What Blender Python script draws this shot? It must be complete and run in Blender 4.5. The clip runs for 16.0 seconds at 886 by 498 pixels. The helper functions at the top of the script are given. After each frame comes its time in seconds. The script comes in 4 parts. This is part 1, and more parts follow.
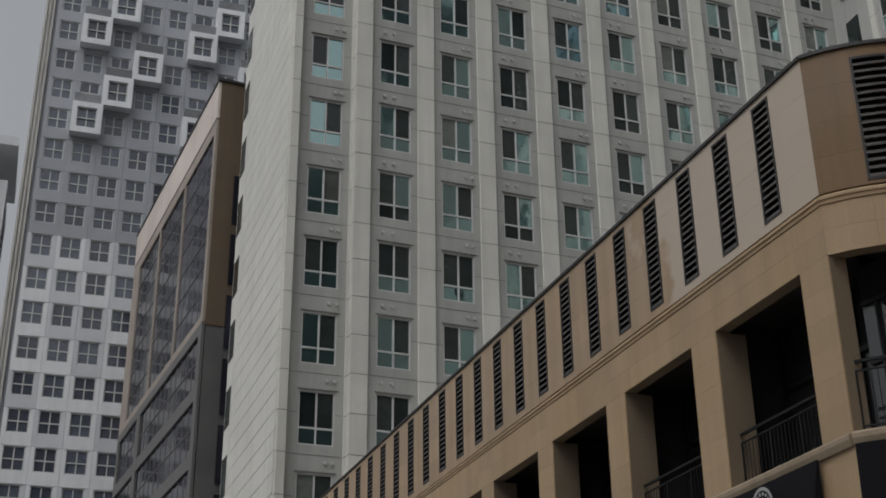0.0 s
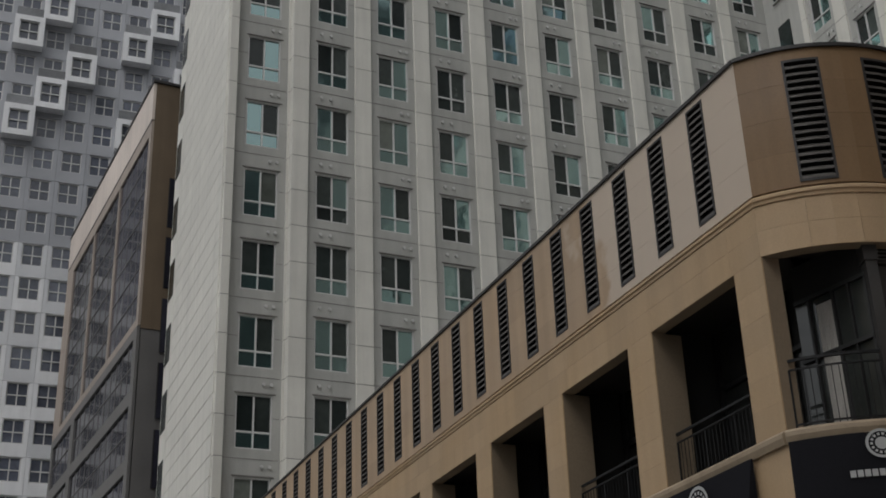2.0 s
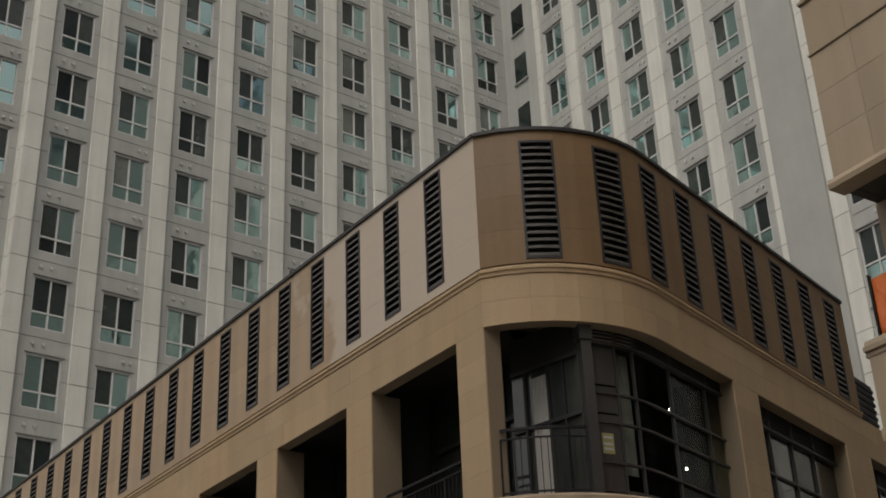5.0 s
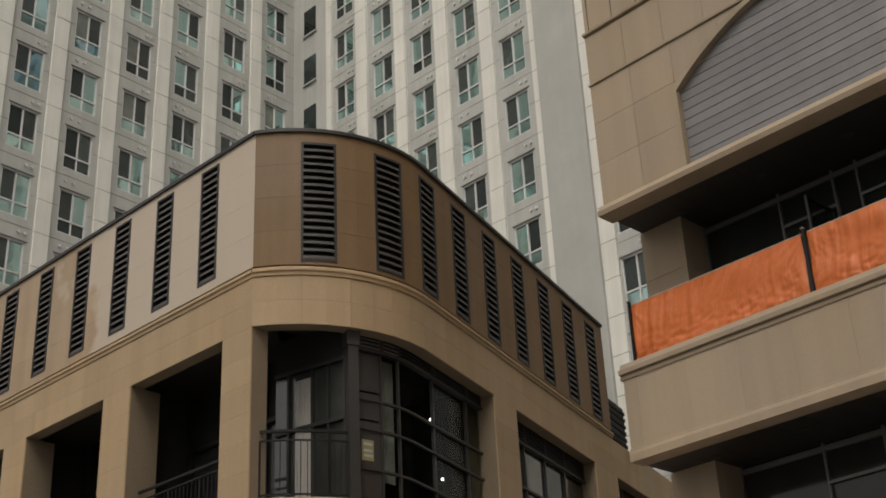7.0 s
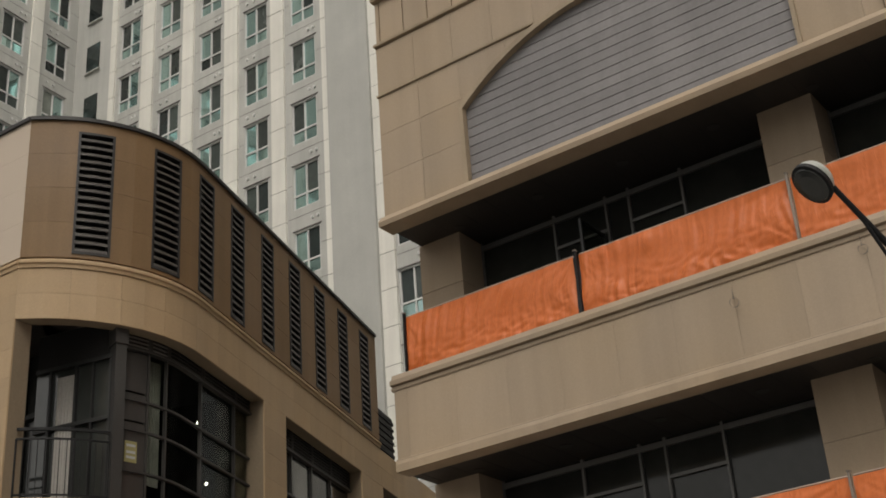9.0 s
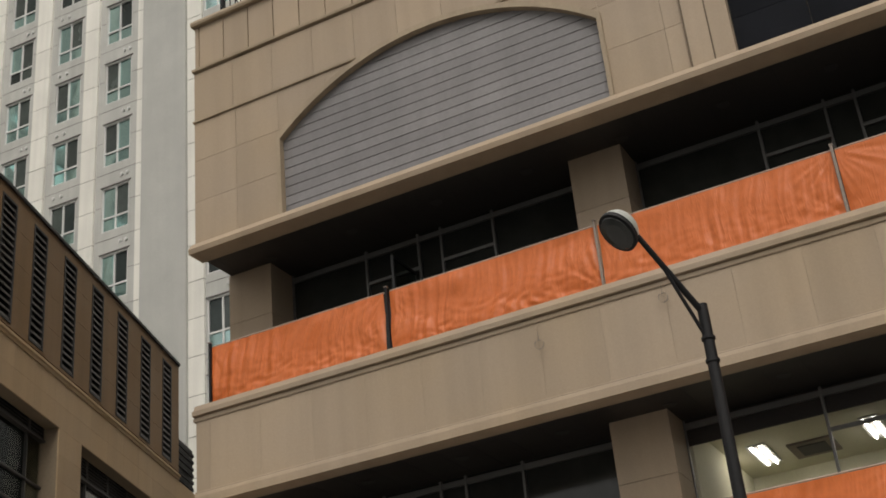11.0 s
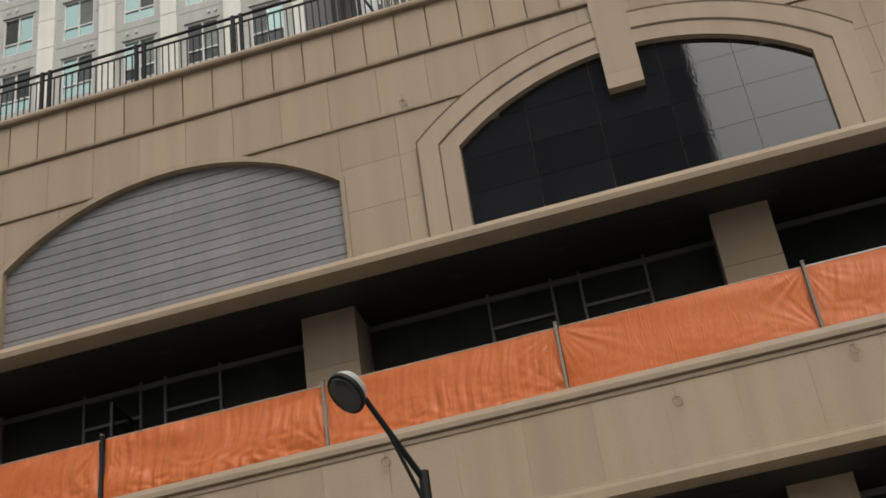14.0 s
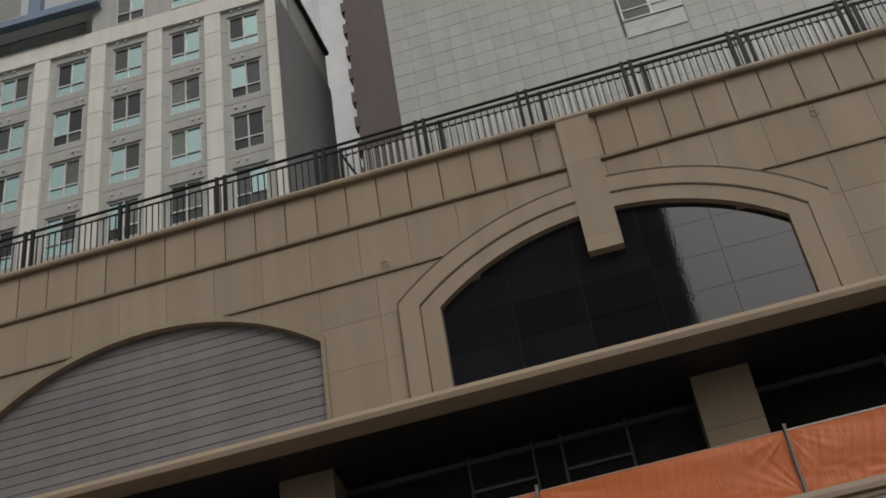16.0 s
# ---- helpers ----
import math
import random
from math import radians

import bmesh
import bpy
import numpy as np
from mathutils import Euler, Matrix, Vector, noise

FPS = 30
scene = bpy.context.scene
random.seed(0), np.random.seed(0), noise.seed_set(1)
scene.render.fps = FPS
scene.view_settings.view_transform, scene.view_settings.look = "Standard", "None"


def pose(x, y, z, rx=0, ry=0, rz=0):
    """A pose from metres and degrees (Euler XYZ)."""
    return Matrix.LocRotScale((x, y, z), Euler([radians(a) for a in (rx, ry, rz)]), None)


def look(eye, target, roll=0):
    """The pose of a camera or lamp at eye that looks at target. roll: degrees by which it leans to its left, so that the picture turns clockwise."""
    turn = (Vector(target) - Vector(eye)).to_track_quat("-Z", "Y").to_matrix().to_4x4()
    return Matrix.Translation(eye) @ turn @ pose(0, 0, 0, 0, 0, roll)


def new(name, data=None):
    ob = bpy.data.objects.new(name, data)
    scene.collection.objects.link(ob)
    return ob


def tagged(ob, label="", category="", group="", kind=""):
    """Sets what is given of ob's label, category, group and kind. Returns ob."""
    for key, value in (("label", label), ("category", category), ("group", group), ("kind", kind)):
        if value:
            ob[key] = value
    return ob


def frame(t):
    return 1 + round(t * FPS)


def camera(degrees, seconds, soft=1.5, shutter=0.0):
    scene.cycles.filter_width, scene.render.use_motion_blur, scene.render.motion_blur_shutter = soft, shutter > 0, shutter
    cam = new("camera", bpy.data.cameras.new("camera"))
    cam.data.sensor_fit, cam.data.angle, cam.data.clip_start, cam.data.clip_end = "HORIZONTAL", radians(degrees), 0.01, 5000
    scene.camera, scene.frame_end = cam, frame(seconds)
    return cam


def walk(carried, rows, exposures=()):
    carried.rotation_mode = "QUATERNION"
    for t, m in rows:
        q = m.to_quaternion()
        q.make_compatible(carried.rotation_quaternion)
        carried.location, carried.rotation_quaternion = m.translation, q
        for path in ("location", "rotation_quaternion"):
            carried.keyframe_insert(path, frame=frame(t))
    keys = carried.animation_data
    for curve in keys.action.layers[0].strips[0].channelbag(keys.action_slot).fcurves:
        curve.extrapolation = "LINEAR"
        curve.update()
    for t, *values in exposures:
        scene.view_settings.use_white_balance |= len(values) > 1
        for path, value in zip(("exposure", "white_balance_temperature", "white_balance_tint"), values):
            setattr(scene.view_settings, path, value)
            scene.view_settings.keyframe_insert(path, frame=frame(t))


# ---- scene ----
cam = camera(36.877, 16.0, soft=1.75)
# seconds, then the place in metres and the turn in degrees
PATH = [
    (0.0, 0.0, 0.0, 1.6, 115.039, 0.522, -17.925),
    (0.5, 0.0, 0.0, 1.6, 115.113, 0.901, -18.922),
    (1.0, 0.0, 0.0, 1.6, 115.178, 1.225, -19.623),
    (1.5, 0.0, 0.0, 1.6, 115.244, 1.481, -20.034),
    (2.0, 0.0, 0.0, 1.6, 115.090, 1.806, -20.292),
    (2.5, 0.0, 0.0, 1.6, 115.363, 2.274, -21.203),
    (3.0, 0.0, 0.0, 1.6, 115.829, 2.522, -22.931),
    (3.5, 0.0, 0.0, 1.6, 116.585, 2.644, -24.938),
    (3.7, 0.0, 0.0, 1.6, 116.856, 2.652, -26.124),
    (5.8, 0.0, 0.0, 1.6, 116.841, 2.237, -36.989),
    (6.0, 0.0, 0.0, 1.6, 116.853, 2.366, -38.068),
    (6.5, 0.0, 0.0, 1.6, 116.787, 2.389, -40.710),
    (7.0, 0.0, 0.0, 1.6, 116.778, 2.582, -43.619),
    (7.5, 0.0, 0.0, 1.6, 116.708, 3.053, -46.280),
    (8.0, 0.0, 0.0, 1.6, 116.698, 3.492, -48.871),
    (8.5, 0.0, 0.0, 1.6, 116.630, 3.723, -51.535),
    (8.7, 0.0, 0.0, 1.6, 116.557, 3.752, -52.404),
    (10.8, 0.0, 0.0, 1.6, 117.451, 5.119, -61.045),
    (11.0, 0.0, 0.0, 1.6, 117.383, 5.202, -62.033),
    (11.5, 0.0, 0.0, 1.6, 117.509, 5.117, -64.934),
    (12.0, 0.0, 0.0, 1.6, 119.717, 5.206, -67.777),
    (12.5, 0.0, 0.0, 1.6, 121.460, 6.071, -69.521),
    (13.0, 0.0, 0.0, 1.6, 122.336, 6.668, -71.622),
    (13.5, 0.0, 0.0, 1.6, 122.234, 6.974, -73.565),
    (14.0, 0.0, 0.0, 1.6, 122.895, 7.217, -74.183),
    (14.5, 0.0, 0.0, 1.6, 126.425, 7.308, -74.293),
    (15.0, 0.0, 0.0, 1.6, 130.037, 7.365, -74.297),
    (15.5, 0.0, 0.0, 1.6, 130.188, 7.456, -74.454),
    (16.0, 0.0, 0.0, 1.6, 129.728, 7.450, -75.037),
]
EXPOSURES = [(0.0, -0.62, 6250, 10), (3.5, -0.66, 6540, 10), (6.0, -0.2, 6970, 10), (8.5, -0.02, 7030, 10), (11.0, 0.12, 6900, 10), (13.0, 0.12, 6800, 10), (14.0, 0.12, 6800, 10), (14.5, 0.0, 6750, 10), (15.0, -0.25, 6700, 10), (15.5, -0.54, 6650, 10), (16.0, -0.62, 6650, 10)]
walk(cam, [(t, pose(*m)) for t, *m in PATH], EXPOSURES)

# ---- sky and sun: an overcast day ----
world = bpy.data.worlds.new("overcast")
scene.world = world
world.use_nodes = True
wn, wl = world.node_tree.nodes, world.node_tree.links
sky = wn.new("ShaderNodeTexSky")
sky.sky_type, sky.sun_disc = "NISHITA", False
sky.sun_elevation, sky.sun_rotation = radians(55), radians(240)
sky.air_density, sky.dust_density, sky.ozone_density = 2.0, 6.0, 1.0
hsv = wn.new("ShaderNodeHueSaturation")
hsv.inputs["Saturation"].default_value = 0.12
wl.new(sky.outputs[0], hsv.inputs["Color"])
wl.new(hsv.outputs[0], wn["Background"].inputs["Color"])
wn["Background"].inputs["Strength"].default_value = 0.15
sun = new("sun", bpy.data.lights.new("sun", "SUN"))
sun.data.energy, sun.data.angle, sun.data.color = 0.4, radians(40), (1.0, 0.96, 0.9)
sun.matrix_world = look((0, 0, 100), (52, 42, 0))


# ---- materials ----
def material(name, color, rough=0.7, metal=0.0, vary=0.12, fine=18.0, coarse=0.5, bump=0.12, streak=0.0, rand=0.0, spec=0.5, tint=None):
    """A surface with grain at two scales, optional run-down streaks and a shift per piece."""
    m = bpy.data.materials.new(name)
    m.use_nodes = True
    n, l = m.node_tree.nodes, m.node_tree.links
    b = n["Principled BSDF"]
    b.inputs["Roughness"].default_value, b.inputs["Metallic"].default_value = rough, metal
    b.inputs["Specular IOR Level"].default_value = spec
    geo = n.new("ShaderNodeNewGeometry")

    def grain(scale, detail, stretch=None):
        t = n.new("ShaderNodeTexNoise")
        t.inputs["Scale"].default_value, t.inputs["Detail"].default_value = scale, detail
        src = geo.outputs["Position"]
        if stretch:
            mp = n.new("ShaderNodeMapping")
            mp.inputs["Scale"].default_value = stretch
            l.new(src, mp.inputs["Vector"])
            src = mp.outputs[0]
        l.new(src, t.inputs["Vector"])
        return t.outputs["Fac"]

    def mapped(fac, lo, hi, a=0.3, c=0.7):
        r = n.new("ShaderNodeMapRange")
        r.inputs["From Min"].default_value, r.inputs["From Max"].default_value = a, c
        r.inputs["To Min"].default_value, r.inputs["To Max"].default_value = lo, hi
        l.new(fac, r.inputs["Value"])
        return r.outputs[0]

    def times(a, c):
        x = n.new("ShaderNodeMath")
        x.operation = "MULTIPLY"
        l.new(a, x.inputs[0])
        l.new(c, x.inputs[1])
        return x.outputs[0]

    f1, f2 = grain(fine, 4.0), grain(coarse, 5.0)
    value = times(mapped(f1, 1 - vary * 0.5, 1 + vary * 0.5), mapped(f2, 1 - vary, 1 + vary))
    if streak:
        value = times(value, mapped(grain(1.0, 4.0, (2.2, 2.2, 0.12)), 1 - streak, 1.0, 0.35, 0.6))
    if rand:
        info = n.new("ShaderNodeObjectInfo")
        value = times(value, mapped(info.outputs["Random"], 1 - rand, 1 + rand, 0.0, 1.0))
    mix = n.new("ShaderNodeMix")
    mix.data_type, mix.blend_type = "RGBA", "MULTIPLY"
    mix.inputs["Factor"].default_value = 1.0
    if tint:
        hue = n.new("ShaderNodeMix")
        hue.data_type = "RGBA"
        hue.inputs["A"].default_value, hue.inputs["B"].default_value = (*color, 1), (*tint, 1)
        l.new(mapped(f2, 0.0, 1.0, 0.35, 0.65), hue.inputs["Factor"])
        l.new(hue.outputs["Result"], mix.inputs["A"])
    else:
        mix.inputs["A"].default_value = (*color, 1)
    l.new(value, mix.inputs["B"])
    l.new(mix.outputs["Result"], b.inputs["Base Color"])
    if rough > 0.02:
        l.new(mapped(f2, max(rough - 0.08, 0.02), min(rough + 0.08, 1.0)), b.inputs["Roughness"])
    if bump:
        bp = n.new("ShaderNodeBump")
        bp.inputs["Strength"].default_value, bp.inputs["Distance"].default_value = bump, 0.02
        l.new(f1, bp.inputs["Height"])
        l.new(bp.outputs[0], b.inputs["Normal"])
    return m


def glass(name, color, rough=0.04, spec=0.8, wobble=0.03):
    """Window glass seen from outside in daylight: a dark body with a clear reflection that waves a little."""
    m = material(name, color, rough, 0.0, 0.25, 3.0, 0.4, 0.0, rand=0.35, spec=spec)
    n, l = m.node_tree.nodes, m.node_tree.links
    t, bp = n.new("ShaderNodeTexNoise"), n.new("ShaderNodeBump")
    geo = n.new("ShaderNodeNewGeometry")
    t.inputs["Scale"].default_value = 0.6
    bp.inputs["Strength"].default_value, bp.inputs["Distance"].default_value = wobble, 0.3
    l.new(geo.outputs["Position"], t.inputs["Vector"])
    l.new(t.outputs["Fac"], bp.inputs["Height"])
    l.new(bp.outputs[0], n["Principled BSDF"].inputs["Normal"])
    return m


def lamp_glow(name, color, strength):
    m = bpy.data.materials.new(name)
    m.use_nodes = True
    b = m.node_tree.nodes["Principled BSDF"]
    b.inputs["Emission Color"].default_value, b.inputs["Emission Strength"].default_value = (*color, 1), strength
    return m


WHITE = material("tower_white_panel", (0.70, 0.685, 0.63), 0.6, streak=0.08, vary=0.06, rand=0.03, bump=0.05)
GREY = material("tower_grey_render", (0.43, 0.43, 0.405), 0.75, streak=0.10, vary=0.08, bump=0.08)
# darker copy of the tower render; the end wall's shade is in this colour
END_SHADED = material("shaded_end_render", (0.24, 0.24, 0.24), 0.8, streak=0.06, vary=0.08, bump=0.08)
GREYWALL = material("tower_end_render", (0.395, 0.395, 0.37), 0.8, streak=0.03, vary=0.08, bump=0.08)
JOINT = material("joint_shadow_grey", (0.22, 0.21, 0.2), 0.9, vary=0.1)
FRAME = material("window_white_frame", (0.60, 0.60, 0.59), 0.4, vary=0.05, bump=0.02)
TEAL = glass("teal_window_glass", (0.022, 0.05, 0.045), 0.03, 0.9)
tp = TEAL.node_tree.nodes["Principled BSDF"]
tp.inputs["IOR"].default_value, tp.inputs["Specular IOR Level"].default_value, tp.inputs["Specular Tint"].default_value = 2.9, 1.0, (0.74, 1.0, 0.97, 1.0)
SCREEN = glass("insect_screen_glass", (0.036, 0.045, 0.041), 0.22, 0.6)
DRAPED = glass("draped_window_glass", (0.15, 0.165, 0.145), 0.1, 0.6)
DARKIN = glass("open_dark_glass", (0.02, 0.027, 0.026), 0.15, 0.4)
BEIGE = material("beige_stone", (0.475, 0.338, 0.202), 0.65, streak=0.08, vary=0.10, rand=0.05, fine=30, bump=0.10, tint=(0.43, 0.30, 0.172))
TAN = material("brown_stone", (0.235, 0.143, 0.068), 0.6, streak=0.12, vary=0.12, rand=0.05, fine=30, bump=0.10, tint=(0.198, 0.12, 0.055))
# stone of the long parapet: pinker to put its sky light into the colour, paler near the corner, with a ragged edge
# where the pale part ends
PATCHY = material("patchy_skylit_stone", (0.455, 0.335, 0.225), 0.65, streak=0.10, vary=0.10, rand=0.05, fine=30, bump=0.10, tint=(0.41, 0.295, 0.19))
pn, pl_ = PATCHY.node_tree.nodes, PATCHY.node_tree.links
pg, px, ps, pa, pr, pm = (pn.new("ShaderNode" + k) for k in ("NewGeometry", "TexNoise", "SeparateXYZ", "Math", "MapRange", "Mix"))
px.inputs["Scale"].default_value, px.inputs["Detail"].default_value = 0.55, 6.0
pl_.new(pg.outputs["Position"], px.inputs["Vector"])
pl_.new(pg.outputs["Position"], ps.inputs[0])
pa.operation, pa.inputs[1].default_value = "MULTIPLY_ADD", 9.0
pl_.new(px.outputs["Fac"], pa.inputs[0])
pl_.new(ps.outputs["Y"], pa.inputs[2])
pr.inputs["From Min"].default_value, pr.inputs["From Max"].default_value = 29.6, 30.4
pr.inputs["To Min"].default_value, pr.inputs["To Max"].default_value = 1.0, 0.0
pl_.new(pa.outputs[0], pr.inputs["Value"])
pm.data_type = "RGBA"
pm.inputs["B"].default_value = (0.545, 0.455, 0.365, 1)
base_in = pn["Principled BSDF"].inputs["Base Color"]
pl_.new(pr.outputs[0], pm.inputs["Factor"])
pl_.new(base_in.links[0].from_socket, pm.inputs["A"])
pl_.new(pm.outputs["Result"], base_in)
CSTONE = material("sandstone_cladding", (0.395, 0.307, 0.222), 0.7, streak=0.10, vary=0.08, rand=0.06, fine=35, bump=0.10, tint=(0.365, 0.278, 0.19))
CBACK = material("cladding_joint", (0.24, 0.185, 0.125), 0.9)
# brown that paints the shade along the arch steps
GROOVE_SHADE = material("groove_shade_brown", (0.135, 0.10, 0.068), 0.9)
MOULD = material("moulding_stone", (0.37, 0.288, 0.197), 0.65, streak=0.18, vary=0.10, bump=0.08)
LOUVRE = material("dark_louvre_metal", (0.033, 0.031, 0.031), 0.55, 0.1, vary=0.1, bump=0.02)
SLAT = material("grey_louvre_slat", (0.10, 0.091, 0.083), 0.5, 0.1, vary=0.15, bump=0.02)
IRON = material("black_iron", (0.014, 0.014, 0.015), 0.6, 0.0, vary=0.15, bump=0.03, spec=0.25)
FRAMEDARK = material("dark_window_frame", (0.03, 0.03, 0.03), 0.45, 0.3, vary=0.1, bump=0.02)
CGLASS = glass("tinted_window_wall", (0.035, 0.037, 0.033), 0.05, 0.4)
CFRAME = material("grey_window_frame", (0.19, 0.187, 0.182), 0.45, 0.2, vary=0.1, bump=0.02)
ALLEYGLASS = glass("balcony_door_glass", (0.045, 0.05, 0.047), 0.04, 0.9)
POSTGREY = material("grey_corner_post", (0.046, 0.044, 0.042), 0.45, vary=0.12, bump=0.02)
DARKGLASS = glass("dark_shop_glass", (0.028, 0.029, 0.028), 0.04, 0.5)
SHOPGLASS = glass("clear_shop_glass", (0.55, 0.60, 0.56), 0.0, 0.3, 0.008)
SHOPGLASS.node_tree.nodes["Principled BSDF"].inputs["Transmission Weight"].default_value = 1.0
SHOPGLASS.node_tree.nodes["Principled BSDF"].inputs["IOR"].default_value = 1.1
# near black, so the shop room's lack of light is in its colour
SHOPROOM = material("unlit_shop_interior", (0.035, 0.04, 0.036), 0.85, vary=0.3, coarse=0.9)
BAYPANEL = material("grey_bay_panel", (0.05, 0.047, 0.045), 0.35, vary=0.15, bump=0.02)
CURTAIN = material("grey_curtain", (0.42, 0.40, 0.37), 0.9, streak=0.2)
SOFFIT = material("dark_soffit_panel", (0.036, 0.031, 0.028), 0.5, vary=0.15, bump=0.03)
# near black that stands for unlit depth behind openings and gaps
INSIDE = material("unlit_interior", (0.022, 0.021, 0.02), 0.9, vary=0.2)
SIDING = material("grey_siding", (0.215, 0.203, 0.205), 0.6, vary=0.10, rand=0.08, streak=0.08, fine=12, bump=0.05)
GRANITE = material("black_polished_granite", (0.012, 0.013, 0.016), 0.02, vary=0.3, rand=0.25, bump=0.015, spec=0.9)
TARP = material("orange_tarpaulin", (0.63, 0.158, 0.038), 0.45, spec=0.4, vary=0.10, fine=14, coarse=0.8, bump=0.05, tint=(0.56, 0.14, 0.036))
tn, tk = TARP.node_tree.nodes, TARP.node_tree.links
tg, tm, tx, tb = tn.new("ShaderNodeNewGeometry"), tn.new("ShaderNodeMapping"), tn.new("ShaderNodeTexNoise"), tn.new("ShaderNodeBump")
tm.inputs["Scale"].default_value, tm.inputs["Rotation"].default_value = (1.0, 4.0, 0.7), (radians(14), 0, 0)
tx.noise_type = "RIDGED_MULTIFRACTAL"
tx.inputs["Scale"].default_value, tx.inputs["Detail"].default_value, tx.inputs["Distortion"].default_value = 3.0, 3.0, 1.6
tb.inputs["Strength"].default_value, tb.inputs["Distance"].default_value = 0.2, 0.03
tk.new(tg.outputs["Position"], tm.inputs["Vector"])
tk.new(tm.outputs[0], tx.inputs["Vector"])
tk.new(tx.outputs["Fac"], tb.inputs["Height"])
tk.new(tb.outputs[0], tn["Principled BSDF"].inputs["Normal"])
HEM = material("pale_hem_rail", (0.40, 0.30, 0.24), 0.6)
STEEL = material("galvanised_post", (0.24, 0.20, 0.165), 0.6, 0.1, vary=0.2)
SIGN = material("charcoal_sign_fabric", (0.014, 0.014, 0.017), 0.85, vary=0.12, spec=0.06)
PRINT = material("white_sign_print", (0.42, 0.42, 0.42), 0.6, vary=0.06)
YELLOW = material("yellow_notice", (0.30, 0.27, 0.12), 0.7)
FROST = material("frosted_pane", (0.42, 0.46, 0.45), 0.3, vary=0.1, bump=0.0)
CREAM = material("cream_room_paint", (0.66, 0.64, 0.50), 0.8, vary=0.05)
TUBE = lamp_glow("fluorescent_tube", (1.0, 0.97, 0.9), 15.0)
SPOT = lamp_glow("shop_lamp", (1.0, 0.95, 0.85), 6.0)
BROWN = material("dark_brown_cladding", (0.092, 0.064, 0.055), 0.6, streak=0.1, vary=0.12)
TILE = material("white_large_tile", (0.40, 0.41, 0.38), 0.45, vary=0.06, rand=0.05, streak=0.08, bump=0.03)
MBROWN = material("office_brown_stone", (0.155, 0.112, 0.07), 0.6, vary=0.12, streak=0.1)
MGREY = material("office_grey_metal", (0.16, 0.155, 0.15), 0.5, 0.2, vary=0.1)
MPALE = material("office_pale_stone", (0.38, 0.32, 0.275), 0.6, vary=0.1, streak=0.15)
MBAND = material("office_bleached_stone", (0.68, 0.60, 0.54), 0.6, vary=0.16, coarse=0.12, streak=0.1)
MGLASS = glass("office_glass", (0.03, 0.03, 0.042), 0.06, 0.35, 0.03)
# far tower panels and glass lean blue, distance haze put into their colours
CKGREY = material("checker_grey_panel", (0.39, 0.40, 0.43), 0.6, vary=0.06, rand=0.08)
CKMID = material("checker_mid_panel", (0.64, 0.65, 0.67), 0.6, vary=0.06, rand=0.06)
CKWHITE = material("checker_white_panel", (0.82, 0.825, 0.84), 0.55, vary=0.05, rand=0.03, streak=0.06)
CKSIDE = material("fluted_corner_paint", (0.60, 0.58, 0.54), 0.7, streak=0.2, vary=0.1)
CKGLASS = glass("far_window_glass", (0.10, 0.11, 0.14), 0.05, 0.8)
CKGUARD = glass("grey_guard_glass", (0.22, 0.225, 0.235), 0.1, 0.6)
CANOPY = material("blue_roof_steel", (0.16, 0.23, 0.32), 0.5, 0.0, vary=0.1)
ASPHALT = material("asphalt", (0.08, 0.08, 0.078), 0.9, vary=0.2, fine=60)
PAVING = material("paving", (0.32, 0.308, 0.29), 0.85, vary=0.15)
OPPOSITE = material("opposite_facade", (0.10, 0.10, 0.105), 0.6, vary=0.25, coarse=0.1)


# ---- building blocks ----
def mesh_of(name, bm, mat):
    bmesh.ops.recalc_face_normals(bm, faces=bm.faces)
    me = bpy.data.meshes.new(name)
    bm.to_mesh(me)
    bm.free()
    me.materials.append(mat)
    return me


def part(name, bm, mat, parent, label=""):
    ob = new(name, mesh_of(name, bm, mat))
    ob.parent = parent
    return tagged(ob, label)


def shared(name, me, parent, m):
    ob = new(name, me)
    ob.parent = parent
    ob.matrix_basis = m
    return ob


def thing(name, label, category, m=None, group="", kind=""):
    ob = new(name)
    ob.empty_display_size = 0.2
    if m is not None:
        ob.matrix_basis = m
    return tagged(ob, label, category, group, kind)


def box(bm, x0, x1, y0, y1, z0, z1):
    v = [bm.verts.new(p) for p in ((x0, y0, z0), (x1, y0, z0), (x1, y1, z0), (x0, y1, z0), (x0, y0, z1), (x1, y0, z1), (x1, y1, z1), (x0, y1, z1))]
    for f in ((0, 3, 2, 1), (4, 5, 6, 7), (0, 1, 5, 4), (1, 2, 6, 5), (2, 3, 7, 6), (3, 0, 4, 7)):
        bm.faces.new([v[i] for i in f])


def boxes(*rows):
    bm = bmesh.new()
    for r in rows:
        box(bm, *r)
    return bm


def prism(bm, pts, d0, d1, place=None):
    """A flat outline of (along, up), pushed from depth d0 to d1. place: (along, depth, up) to a point."""
    place = place or (lambda a, d, z: (a, d, z))
    front = [bm.verts.new(place(a, d0, z)) for a, z in pts]
    back = [bm.verts.new(place(a, d1, z)) for a, z in pts]
    bm.faces.new(front)
    bm.faces.new(list(reversed(back)))
    k = len(pts)
    for i in range(k):
        bm.faces.new((front[i], back[i], back[(i + 1) % k], front[(i + 1) % k]))


